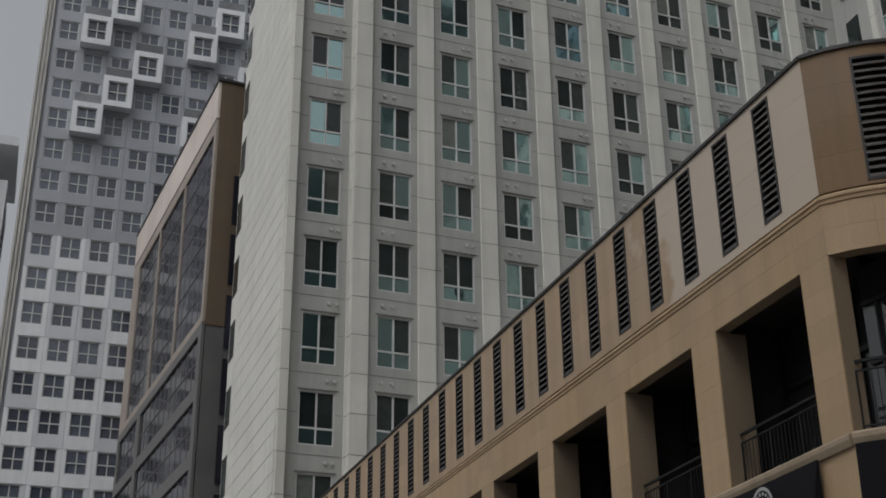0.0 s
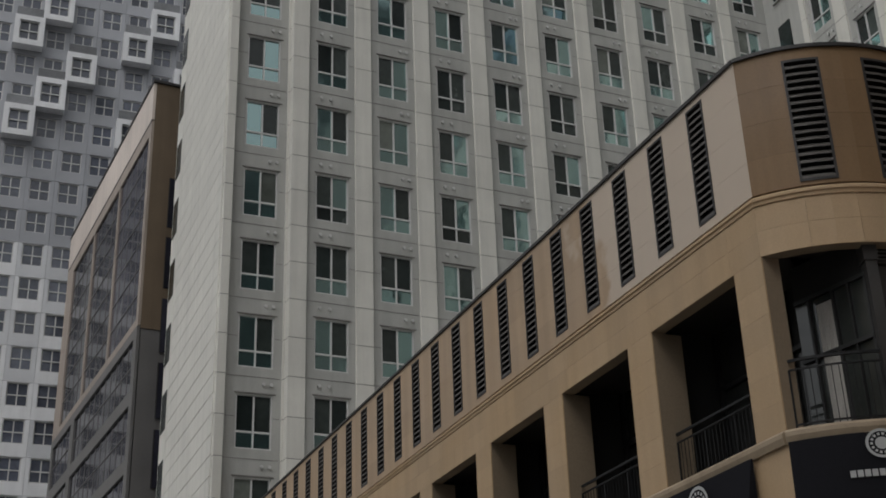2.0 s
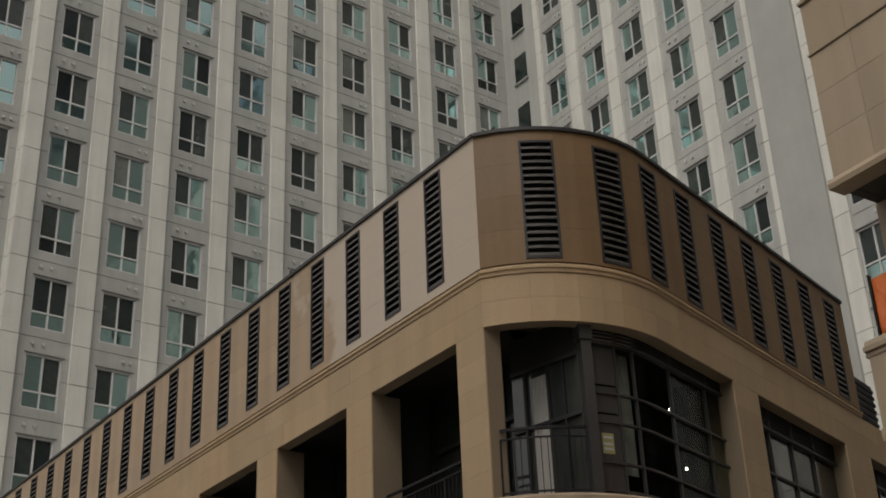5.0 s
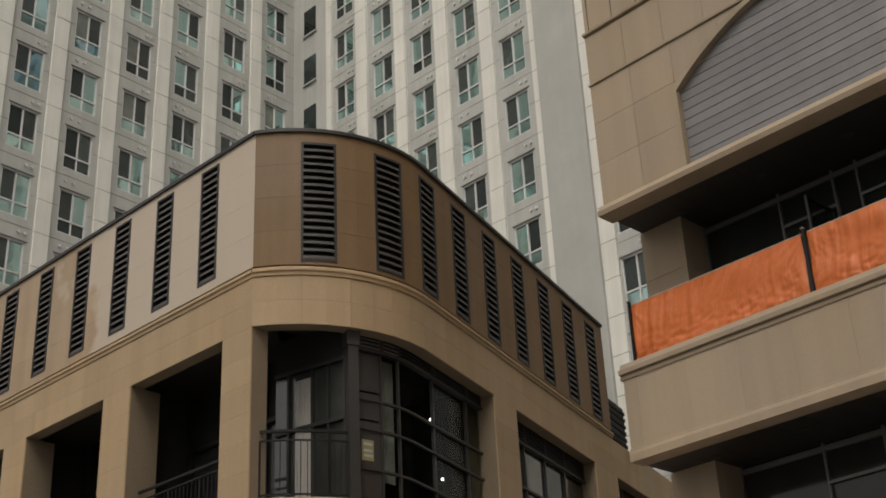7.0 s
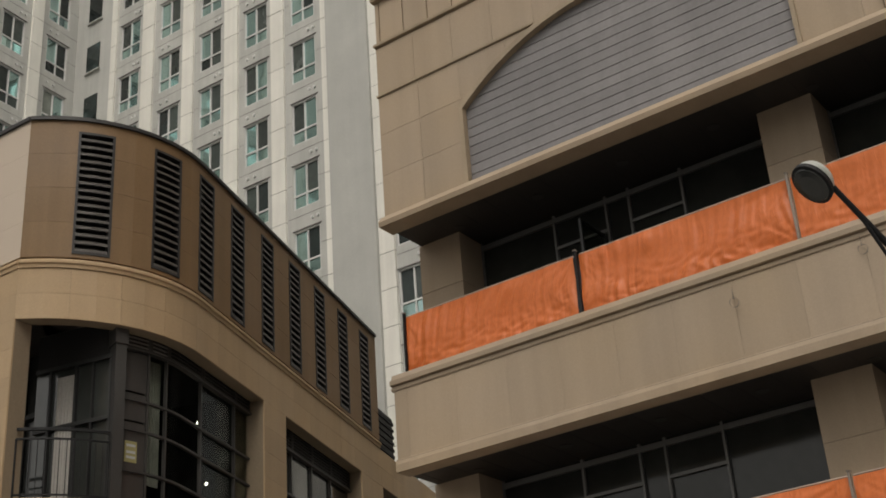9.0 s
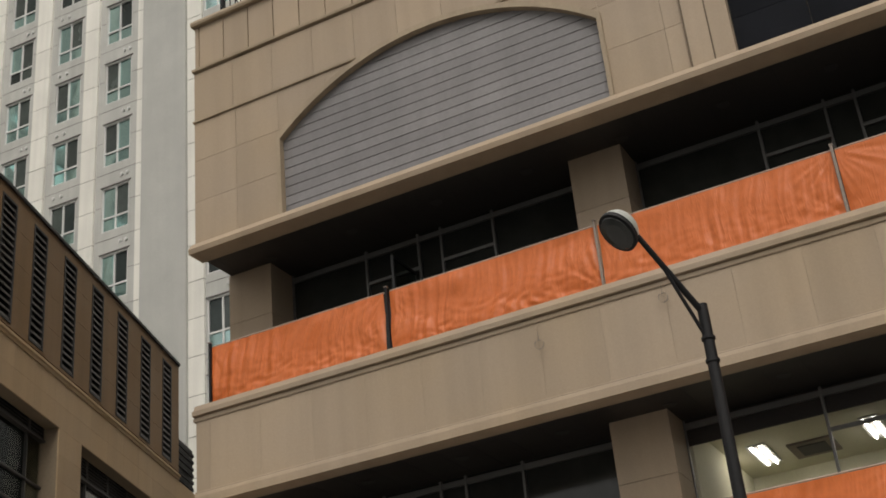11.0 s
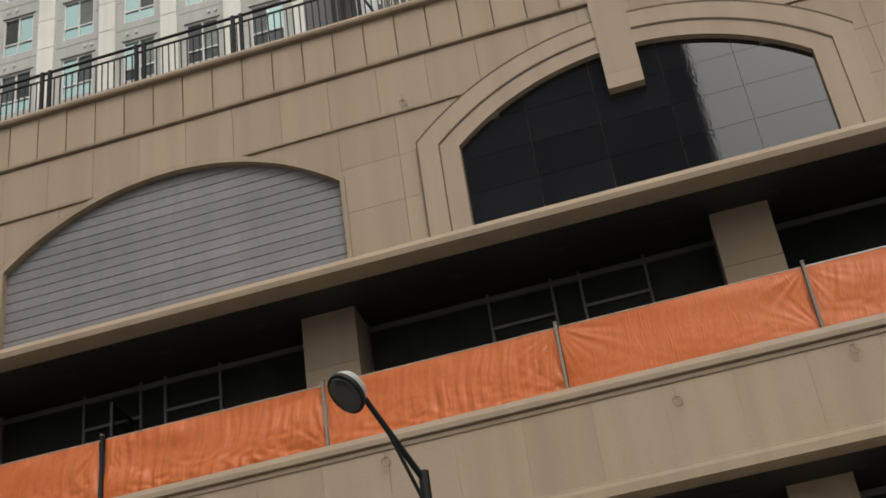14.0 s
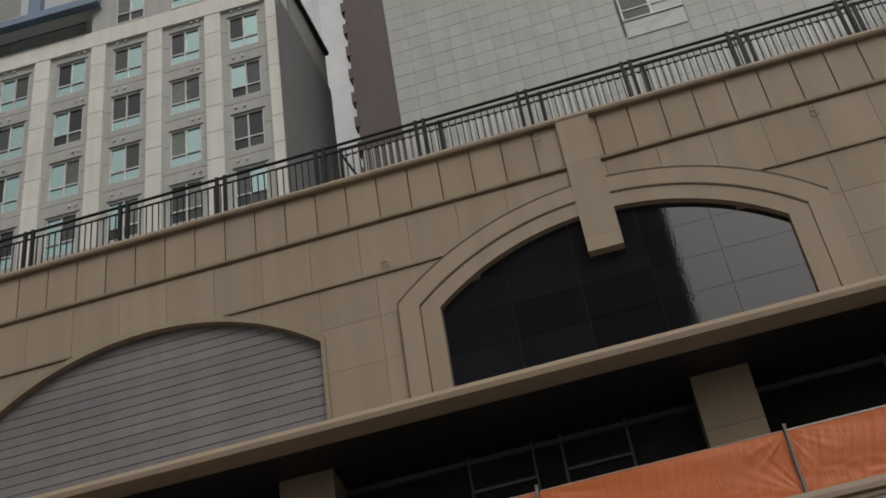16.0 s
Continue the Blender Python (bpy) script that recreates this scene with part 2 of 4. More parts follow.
def lattice(xs, zs, empty, y0, y1):
    """One connected plate between y0 and y1 on the grid xs, zs; empty: the cells (i, j) that are left out."""
    bm = bmesh.new()
    vs = {}

    def v(i, y, j):
        if (i, y, j) not in vs:
            vs[i, y, j] = bm.verts.new((xs[i], y, zs[j]))
        return vs[i, y, j]

    full = {(i, j) for i in range(len(xs) - 1) for j in range(len(zs) - 1)} - set(empty)
    for i, j in full:
        for y in (y0, y1):
            bm.faces.new((v(i, y, j), v(i + 1, y, j), v(i + 1, y, j + 1), v(i, y, j + 1)))
        for a, c, n in (((i, j), (i + 1, j), (i, j - 1)), ((i + 1, j), (i + 1, j + 1), (i + 1, j)), ((i + 1, j + 1), (i, j + 1), (i, j + 1)), ((i, j + 1), (i, j), (i - 1, j))):
            if n not in full:
                bm.faces.new((v(a[0], y0, a[1]), v(c[0], y0, c[1]), v(c[0], y1, c[1]), v(a[0], y1, a[1])))
    return bm


def sweep(bm, path, rings, closed=False):
    """A profile of (depth, up) carried along path, a list of functions (depth, up) -> point."""
    rows = [[bm.verts.new(p(d, z)) for d, z in rings] for p in path]
    k = len(rings)
    for a, c in zip(rows, rows[1:]):
        for i in range(k):
            bm.faces.new((a[i], a[(i + 1) % k], c[(i + 1) % k], c[i]))
    bm.faces.new(rows[0])
    bm.faces.new(list(reversed(rows[-1])))


def tube(bm, a, c, r0, r1=None, seg=10):
    a, c = Vector(a), Vector(c)
    r1 = r0 if r1 is None else r1
    q = (c - a).to_track_quat("Z", "Y").to_matrix()
    lo, hi = [], []
    for i in range(seg):
        t = 2 * math.pi * i / seg
        e = q @ Vector((math.cos(t), math.sin(t), 0))
        lo.append(bm.verts.new(a + e * r0))
        hi.append(bm.verts.new(c + e * r1))
    for i in range(seg):
        j = (i + 1) % seg
        bm.faces.new((lo[i], lo[j], hi[j], hi[i]))
    bm.faces.new(lo)
    bm.faces.new(list(reversed(hi)))


rng = random.Random(7)

# ---- ground ----
ground = thing("ground", "grey asphalt street level running out to the horizon", "ground", kind="structure")
part("asphalt_sheet", boxes((-1500, 1500, -1500, 1500, -0.3, 0.0)), ASPHALT, ground)
# unseen paving, made wide and pale so its bounce lightens the undersides
pavement = thing("pavement", "unseen grey paved walkway that bounces light up at the shops", "pavement", kind="structure")
part("paving_slab", boxes((5.5, 18.5, -60, 14, 0.0, 0.14), (5.5, 13.9, 14, 70, 0.0, 0.14), (13.9, 45, 14.1, 22, 0.0, 0.13)), PAVING, pavement)

# ---- the two street blocks behind the walker, seen only in glass and polished stone ----
opposite = thing("backdrop_block", "plain dark office block across the street", "building", kind="structure")
part("wall", boxes((-60, -26, -3.9, 13, 0, 62)), OPPOSITE, opposite)
opposite_tower = thing("backdrop_tower", "plain dark tower block behind the walker", "building", kind="structure")
part("wall", boxes((-30, 62, -75, -52, 0, 98)), OPPOSITE, opposite_tower)
part("taller_wing", boxes((62.1, 112, -75, -52, 0, 135)), OPPOSITE, opposite_tower)

# ---- residential tower, two wings that meet in a corner ----
# local axes: x along the first front, y away from the street; its left corner is the origin
TOWER = pose(11.15, 59.0, 0, 0, 0, 1.43)
PITCH, TOP = 4.04, 42.55          # storey height; head of one row of windows
ROWS = range(-7, 8)
tower = thing("apartment_tower", "tall white and grey apartment tower with rows of sliding windows", "apartment tower", TOWER)
WING = 35.6
SKEW = 2.29


def front(u, d):
    """A pose on the first front: the bay past the first windows steps out and turns slightly."""
    if u < 3.4:
        return pose(u, d, 0)
    y = (u - 19.0) * 0.04
    return pose((11.15 + u) * (59.0 + y) / 59.0 - 11.15, y + d, 0, 0, 0, SKEW)


part("core", boxes((0.05, 4.2, 0.68, 14, 0, 90)), GREY, tower)
main = part("core", boxes((-15.4, 16.9, 0.68, 13, 0, 90)), GREY, tower)
main.matrix_basis = pose(19.0, 0, 0, 0, 0, SKEW)
part("core", boxes((WING + 0.68, WING + 9, -20.5, 2.5, 0, 90)), GREY, tower)
part("stair_wall", boxes((WING + 0.35, WING + 0.68, -2.65, 2.5, 0, 90)), GREY, tower, "grey rendered wall of the stair bay")
part("plain_bay", boxes((WING + 0.02, WING + 9, -23.4, -20.55, 0, 90)), GREYWALL, tower, "plain grey bay without windows")
part("core", boxes((WING + 0.68, WING + 8, -44.8, -23.45, 0, 64.2)), GREY, tower)
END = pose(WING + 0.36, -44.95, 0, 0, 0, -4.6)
for nm, mt, rows, lb in (("end_wall", END_SHADED, (0.0, 9.0, -0.16, 0.4, 0, 64.2), "plain grey end wall, toned dark for its shaded side"), ("roof_storey", GREY, (2.0, 8.7, -0.12, 2.2, 64.2, 67.3), "grey set-back roof storey"), ("roof_coping", LOUVRE, (1.6, 8.8, -0.35, 2.4, 67.3, 67.6), "dark metal roof edge")):
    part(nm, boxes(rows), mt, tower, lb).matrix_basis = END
part("roof_beam", boxes((WING + 0.17, WING + 0.7, -45.15, -23.4, 63.3, 64.6)), WHITE, tower, "white beam along the roof edge")
part("penthouse", boxes((WING + 0.4, WING + 7, -42.9, -33.6, 64.2, 72.0)), GREY, tower, "grey set-back top storey")
part("penthouse", boxes((WING + 3.0, WING + 7, -33.6, -23.4, 64.2, 72.0)), CKMID, tower, "pale recessed roof storey")
canopy = part("roof_frame", lattice([22.0, 23.2, 26.1, 26.9, 29.6, 30.4, 33.2, 34.2], [66.9, 67.5, 70.4, 71.4], [(1, 1), (3, 1), (5, 1)], 0.0, 0.5), CANOPY, tower, "blue steel roof frame with square openings")
canopy.matrix_basis = pose(WING - 0.25, 0, 0, 0, 0, -90)
part("roof_frame_soffit", boxes((WING + 0.3, WING + 3, -34.2, -22.0, 66.95, 67.2)), CKMID, tower)
for u in (24.2, 27.6, 31.0):
    rw = part("roof_window", lattice([0, 0.08, 0.85, 0.93, 1.7, 1.78], [0, 0.08, 1.3, 1.38], [(1, 1), (3, 1)], 0.0, 0.1), FRAME, tower)
    rw.matrix_basis = pose(WING + 2.85, -u, 64.9, 0, 0, -90)
    part("pane", boxes((0.05, 1.73, 0.05, 0.08, 0.05, 1.33)), DARKIN, rw)
guard = part("glass_guard", boxes((WING + 0.0, WING + 0.04, -33.4, -23.6, 64.6, 65.5)), SHOPGLASS, tower, "glass roof guard")
part("guard_rail", boxes((WING - 0.02, WING + 0.06, -33.4, -23.6, 65.5, 65.56)), IRON, guard)

W_W, W_H = 1.74, 2.66


def window_parts():
    """Frame and panes of one sliding window, lying in x (across) and z (down from 0), front at y = 0."""
    w, h, t, d = W_W, W_H, 0.05, 0.16
    tr = -h * 0.69
    f = lattice([-0.02, t, w / 2 - 0.04, w / 2 + 0.04, w - t, w + 0.02], [-h - 0.02, -h + t, tr - 0.045, tr + 0.045, -t, 0.05], [(1, 1), (3, 1), (1, 3), (3, 3)], 0.0, d)
    up = boxes((t, w / 2 - 0.04, 0.09, 0.12, tr + 0.045, -t))
    lo = boxes((t, w / 2 - 0.04, 0.07, 0.10, -h + t, tr - 0.045))
    return f, up, lo


bf, bu, bl = window_parts()
WIN_FRAME = mesh_of("window_frame", bf, FRAME)
PANES = {}
for key, mat in (("teal", TEAL), ("screen", SCREEN), ("dark", DARKIN), ("draped", DRAPED)):
    f0, u0, l0 = window_parts()
    f0.free()
    PANES["up", key] = mesh_of("pane_upper", u0, mat)
    PANES["lo", key] = mesh_of("pane_lower", l0, mat)
bu.free()
bl.free()
VENT_BM = bmesh.new()
tube(VENT_BM, (0.0, 0.02, 0.56), (0.0, -0.14, 0.54), 0.07, 0.09, 8)
VENT = mesh_of("vent_cap", VENT_BM, FRAME)


def tower_window(m, vents=(1.3, 1.68)):
    w = shared("window", WIN_FRAME, tower, m)
    kinds = ["teal", "screen"] if rng.random() < 0.55 else ["screen", "teal"]
    if rng.random() < 0.3:
        kinds[rng.randrange(2)] = "dark"
    elif rng.random() < 0.16:
        kinds[rng.randrange(2)] = "draped"
    low = ["teal", "teal"] if rng.random() < 0.75 else ["dark", "screen"]
    for i in range(2):
        off = pose(i * (W_W / 2 - 0.025), 0, 0)
        shared("pane", PANES["up", kinds[i]], w, off)
        shared("pane", PANES["lo", low[i]], w, off)
    for vx in vents:
        shared("vent", VENT, tower, m @ pose(vx, 0, 0))


A_COLS = [1.02, 4.82, 8.32, 11.82, 15.35, 18.83, 22.31, 25.8, 29.4, 32.85]
W_COLS = [-3.65, -7.25, -10.75, -14.4, -17.95]
W3_COLS = [-24.6, -28.2, -31.75, -35.25, -38.75, -42.3]
ON_WING = pose(WING, 0, 0, 0, 0, -90)
# dark strip that stands for the shadow line at each window head
HEAD_SHADE = mesh_of("drip_edge", boxes((-0.1, W_W + 0.16, -0.05, 0.03, 0.055, 0.11)), JOINT)
VENTS = ((1.3, 1.68), (0.22, 0.75))


def bay_of_windows(m, x0, x1, rows, top, far, vents, drop=0.0):
    """A strip of rendered wall, m at its left window edge, with one recessed window a storey; far: metres from the street."""
    deep = 0.18 / far
    heads = [TOP + k * PITCH for k in rows]
    heads = [z + (z - 1.6) * deep - drop for z in heads]
    zs = [0.0] + [e for z in heads for e in (z - W_H - 0.02, z + 0.05)] + [top]
    wall = part("wall", lattice([x0, -0.02, W_W + 0.02, x1], zs, [(1, 2 * i + 1) for i in range(len(heads))], 0.0, 0.32), GREY, tower, "grey rendered wall of one window bay")
    wall.matrix_basis = m
    for z in heads:
        tower_window(m @ pose(0, 0.045, z), vents)
        shared("drip_edge", HEAD_SHADE, wall, pose(0, 0, z))
        for h, split in ((0.9, False), (-1.12, True)):
            for a, c in ((x0 + 0.2, -0.06), (W_W + 0.06, x1 - 0.2)) if split else ((x0 + 0.2, x1 - 0.2),):
                part("render_joint", boxes((a, c, -0.012, 0.01, z + h - 0.012, z + h + 0.012)), JOINT, wall)


for i, u in enumerate(A_COLS):
    rows = range(-7 if i < 4 else -4, 5)
    bay_of_windows(front(u, 0.35) @ pose((11.15 + u) * 0.0039, 0, 0), -0.98 if i == 0 else -0.62, 2.95 if u > 32 else W_W + 0.56, rows, 90, 59, VENTS[i % 2])
for i, u in enumerate(W_COLS):
    bay_of_windows(ON_WING @ pose(-u - (59 + u) * 0.0049, 0.35, 0), -1.0 if i == 0 else -0.62, 2.55 if i == 4 else W_W + 0.56, range(-3, 5), 90, 47, VENTS[i % 2])
for i, u in enumerate(W3_COLS):
    bay_of_windows(ON_WING @ pose(-u - (59 + u) * 0.0049, 0.35, 0), -0.9 if i == 0 else -0.62, 2.6 if i == 5 else W_W + 0.56, range(-7 if i == 0 else 0, 6), 64.2, 47, VENTS[i % 2], 0.36)
    if -43 < u < -33.7:
        for k in (6, 7):
            tower_window(ON_WING @ pose(-u, 0.24, TOP + k * PITCH + 0.7))
for k in ROWS:
    z = TOP + k * PITCH
    slot = part("stair_opening", boxes((WING + 0.28, WING + 0.36, -1.35, -0.15, z - 2.1, z)), DARKIN, tower, "dark stair opening")
    part("sill", boxes((WING + 0.2, WING + 0.36, -1.45, -0.05, z - 2.2, z - 2.1)), GREYWALL, slot)
# white pilasters, in storey-high panels with open joints
def pilaster_panel(w, d):
    return mesh_of("panel", boxes((0.0, w, 0.0, d, 0.02, PITCH / 2 - 0.02)), WHITE)


def pilaster(m, w, d, zlo=-15, zhi=16):
    pil = shared("pilaster", mesh_of("pilaster", boxes((0.01, w - 0.01, 0.02, d + 0.15, 0, TOP + 0.9 + zhi * PITCH / 2)), JOINT), tower, m)
    me = pilaster_panel(w, d)
    for k in range(zlo, zhi):
        shared("panel", me, pil, pose(0, 0, TOP + 0.9 + k * PITCH / 2))


def between(a, c):
    return a + W_W + 0.38, c - 0.46


for a, c in zip(A_COLS, A_COLS[1:]):
    lo, hi = between(a, c)
    pilaster((front(lo, 0.2) if a > 2 else front(lo + 0.05, 0.1)) @ pose((11.15 + lo) * 0.004, 0, 0), hi - lo, 0.2 if a > 2 else 0.8, -15, 16)
pilaster(pose(0.0, -0.02, 0), 0.42, 0.37, -15, 16)
pilaster(front(3.5, 0.2), 0.88, 0.6, -15, 16)
for cols in (W_COLS, W3_COLS):
    for a, c in zip(cols, cols[1:]):
        lo, hi = between(-a, -c)
        pilaster(ON_WING @ pose(lo - (59 - lo) * 0.005, 0.2, 0), hi - lo, 0.2, -15, 16 if cols is W_COLS else 10)
pilaster(ON_WING @ pose(2.55, 0.2, 0), 0.5, 0.2, -15, 16)
pilaster(ON_WING @ pose(20.05, 0.2, 0), 0.5, 0.2, -15, 16)
pilaster(ON_WING @ pose(23.4, 0.2, 0), 0.95, 0.2, -15, 10)
pilaster(ON_WING @ pose(44.5, 0.2, 0), 0.6, 0.2, -15, 10)

# end wall of the first wing: long white boards with a joint every quarter storey
end_wall = part("end_wall", boxes((-0.02, 0.1, 0.36, 14, 0, 90)), JOINT, tower)
board = mesh_of("board", boxes((-0.06, 0.0, 0.0, 11.7, 0.024, PITCH / 4 - 0.024)), WHITE)
for k in range(-36, 46):
    shared("board", board, end_wall, pose(0, 0.3, TOP + k * PITCH / 4))

strip = part("end_strip", boxes((-0.07, -0.02, 12.05, 13.95, 0, 90)), WHITE, tower, "white strip with side windows")
for k in range(-8, 6):
    z = TOP + k * PITCH
    part("side_window", boxes((-0.1, -0.06, 12.4, 13.7, z - 2.2, z + 0.1)), DARKIN, tower, "dark side window")

# ---- podium block with the rounded corner ----
P0 = Vector((13.95, 19.33))
U_L = Vector((-0.03463, 0.9994))
N_L = Vector((-0.9994, -0.03463))
HEAD0, HEAD1, RAD = radians(-54.0), radians(18.43), 3.22
ARC = RAD * (HEAD1 - HEAD0)
C_ARC = P0 + RAD * Vector((-math.sin(HEAD0), math.cos(HEAD0)))


def on_left(s, d, z):
    p = P0 + U_L * s - N_L * d
    return (p.x, p.y, z)


def on_right(s, d, z):
    """s runs from the sharp edge round the curve and along the alley front; d goes inwards."""
    h = HEAD0 + min(max(s, 0), ARC) / RAD
    t = Vector((math.cos(h), math.sin(h)))
    n = Vector((math.sin(h), -math.cos(h)))
    p = C_ARC + n * RAD + t * (s - min(max(s, 0), ARC)) - n * d
    return (p.x, p.y, z)


def steps(a, c, each=0.3):
    k = max(1, int(math.ceil((c - a) / each)))
    return [a + (c - a) * i / k for i in range(k + 1)]


def slab(bm, place, a, c, d0, d1, z0, z1, each=0.3):
    sweep(bm, [(lambda d, z, s=s: place(s, d, z)) for s in steps(a, c, each)], [(d0, z0), (d1, z0), (d1, z1), (d0, z1)])


podium = thing("podium_building", "beige stone shop building with a rounded corner and dark louvres", "building")
LEN_L, LEN_R = 44.0, 14.6
Z_TOP, Z_BAND, Z_SOFF, Z_IN, Z_FLOOR = 16.42, 13.18, 12.0, 12.28, 8.55


def wall_pieces(place, a, c, z0, z1, depth, mat, wide, high, front=0.0):
    """Stone slabs with open joints between a and c."""
    bm = bmesh.new()
    slab(bm, place, a, c, front + 0.03, depth, z0, z1)
    back = part("backing", bm, CBACK, podium)
    nz = max(1, round((z1 - z0) / high))
    ns = max(1, round((c - a) / wide))
    for i in range(ns):
        for j in range(nz):
            bm = bmesh.new()
            s0, s1 = a + (c - a) * i / ns, a + (c - a) * (i + 1) / ns
            slab(bm, place, s0 + 0.002, s1 - 0.002, front, front + 0.06, z0 + (z1 - z0) * j / nz + 0.002, z0 + (z1 - z0) * (j + 1) / nz - 0.002, 0.5)
            part("stone_slab", bm, mat if not callable(mat) else mat(s0, j), back)


LOUV_L = [(1.22 + 1.64 * i, 1.84 + 1.64 * i) for i in range(26)]
LOUV_R = [(0.95, 1.68), (2.55, 3.28), (3.92, 4.6)] + [(5.42 + 1.58 * i, 6.1 + 1.58 * i) for i in range(6)]


def louvre(place, s0, s1, z0, z1):
    bm = bmesh.new()
    t = 0.05
    for a, c, b, e in ((s0, s0 + t, z0, z1), (s1 - t, s1, z0, z1), (s0 + t, s1 - t, z0, z0 + t), (s0 + t, s1 - t, z1 - t, z1)):
        slab(bm, place, a, c, -0.015, 0.2, b, e)
    grille = part("louvre", bm, LOUVRE, podium, "dark metal louvre grille")
    bm = bmesh.new()
    slab(bm, place, s0, s1, 0.2, 0.22, z0, z1)
    part("back_plate", bm, INSIDE, grille)
    k = 16
    for i in range(k):
        zb = z0 + t + (z1 - z0 - 2 * t) * i / k
        p = (z1 - z0 - 2 * t) / k
        bm = bmesh.new()
        sweep(bm, [(lambda d, z, s=s: place(s, d, z)) for s in steps(s0 + t, s1 - t, 0.4)], [(0.005, zb + p * 0.1), (0.005, zb + p * 0.42), (0.14, zb + p * 1.0), (0.14, zb + p * 0.85)])
        part("slat", bm, SLAT, grille)


def parapet(place, length, louvres, z0, z1, mats):
    edges = [0.0] + [e for pair in louvres for e in pair] + [length]
    for i in range(0, len(edges), 2):
        a, c = edges[i], edges[i + 1]
        if c - a > 0.01:
            wall_pieces(place, a, c, Z_BAND + 0.1, Z_TOP - 0.08, 0.4, mats, 3.0, 0.8)
    for s0, s1 in louvres:
        for nm, zb, zt in (("sill_stone", Z_BAND + 0.1, z0), ("lintel_stone", z1, Z_TOP - 0.08)):
            bm = bmesh.new()
            slab(bm, place, s0, s1, 0.0, 0.4, zb, zt)
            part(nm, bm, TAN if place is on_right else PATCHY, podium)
    for s0, s1 in louvres:
        louvre(place, s0, s1, z0, z1)
    bm = bmesh.new()
    slab(bm, place, 0.0, length, -0.05, 0.45, Z_TOP - 0.08, Z_TOP)
    part("coping", bm, LOUVRE, podium, "thin dark metal coping")
    bm = bmesh.new()
    sweep(bm, [(lambda d, z, s=s: place(s, d, z)) for s in steps(0.0, length, 0.3)], [(0.1, 13.04), (-0.02, 13.05), (-0.025, 13.12), (-0.055, 13.14), (-0.055, 13.20), (-0.01, 13.235), (0.1, 13.25)])
    part("cornice", bm, BEIGE, podium)


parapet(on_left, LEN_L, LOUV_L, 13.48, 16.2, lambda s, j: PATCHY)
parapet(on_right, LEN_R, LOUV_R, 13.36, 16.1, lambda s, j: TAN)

# the floor of openings
OPEN_L = [(0.92 + 4.22 * i, 4.1 + 4.25 * i) for i in range(10)]
OPEN_R = [(0.0, 7.1), (8.28, 13.1)]


def open_floor(place, length, openings):
    wall_pieces(place, 0.0, length, Z_SOFF, 13.04, 0.32, BEIGE, 1.0, 0.55)
    edges = [0.0] + [e for pair in openings for e in pair] + [length]
    for i in range(0, len(edges), 2):
        a, c = edges[i], edges[i + 1]
        if c - a > 0.01:
            wall_pieces(place, a, c, Z_FLOOR, Z_SOFF, 0.75 if a > 0.5 else 0.4, BEIGE, 1.2, 0.6)
    bm = bmesh.new()
    sweep(bm, [(lambda d, z, s=s: place(s, d, z)) for s in steps(0.0, length, 0.3)], [(0.6, 8.3), (-0.06, 8.3), (-0.1, 8.42), (-0.1, 8.5), (-0.03, 8.56), (0.6, 8.56)])
    part("string_course", bm, MOULD, podium)
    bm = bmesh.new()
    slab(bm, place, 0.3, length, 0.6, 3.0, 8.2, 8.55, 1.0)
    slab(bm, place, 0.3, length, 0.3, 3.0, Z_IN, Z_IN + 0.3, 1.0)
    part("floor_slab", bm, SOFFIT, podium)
    wall_pieces(place, 0.0, length, 0.0, 8.3, 0.6, BEIGE, 2.1, 1.1)


open_floor(on_left, LEN_L, OPEN_L)
open_floor(on_right, 19.5, OPEN_R + [(14.7, 18.6)])
bm = bmesh.new()
prism(bm, [on_left(0.5, 0.45, 0)[:2], on_left(LEN_L, 0.45, 0)[:2], (30.0, 62.0), on_right(LEN_R, 0.45, 0)[:2], on_right(6.0, 0.45, 0)[:2], on_right(3.0, 0.45, 0)[:2]], Z_TOP - 0.6, Z_TOP - 0.4, lambda a, d, z: (a, z, d))
part("roof", bm, PAVING, podium)


def railing(place, a, c, d, z0, z1, owner, name="railing"):
    rail = None
    for zz, r in ((z1, 0.026), (z1 - 0.18, 0.016), (z0 + 0.08, 0.016)):
        bm = bmesh.new()
        sweep(bm, [(lambda d2, z2, s=s: place(s, d2, z2)) for s in steps(a, c, 0.4)], [(d - r, zz - r), (d + r, zz - r), (d + r, zz + r), (d - r, zz + r)])
        ob = part(name if rail is None else "rail_bar", bm, IRON, owner if rail is None else rail, "black iron balcony railing" if rail is None else "")
        rail = rail or ob
    k = int((c - a) / 0.13)
    for i in range(k + 1):
        s = a + (c - a) * i / k
        bm = bmesh.new()
        tube(bm, place(s, d, z0), place(s, d, z1 - 0.18), 0.022 if i % 8 == 0 else 0.009, None, 5)
        part("baluster", bm, IRON, rail)
    return rail


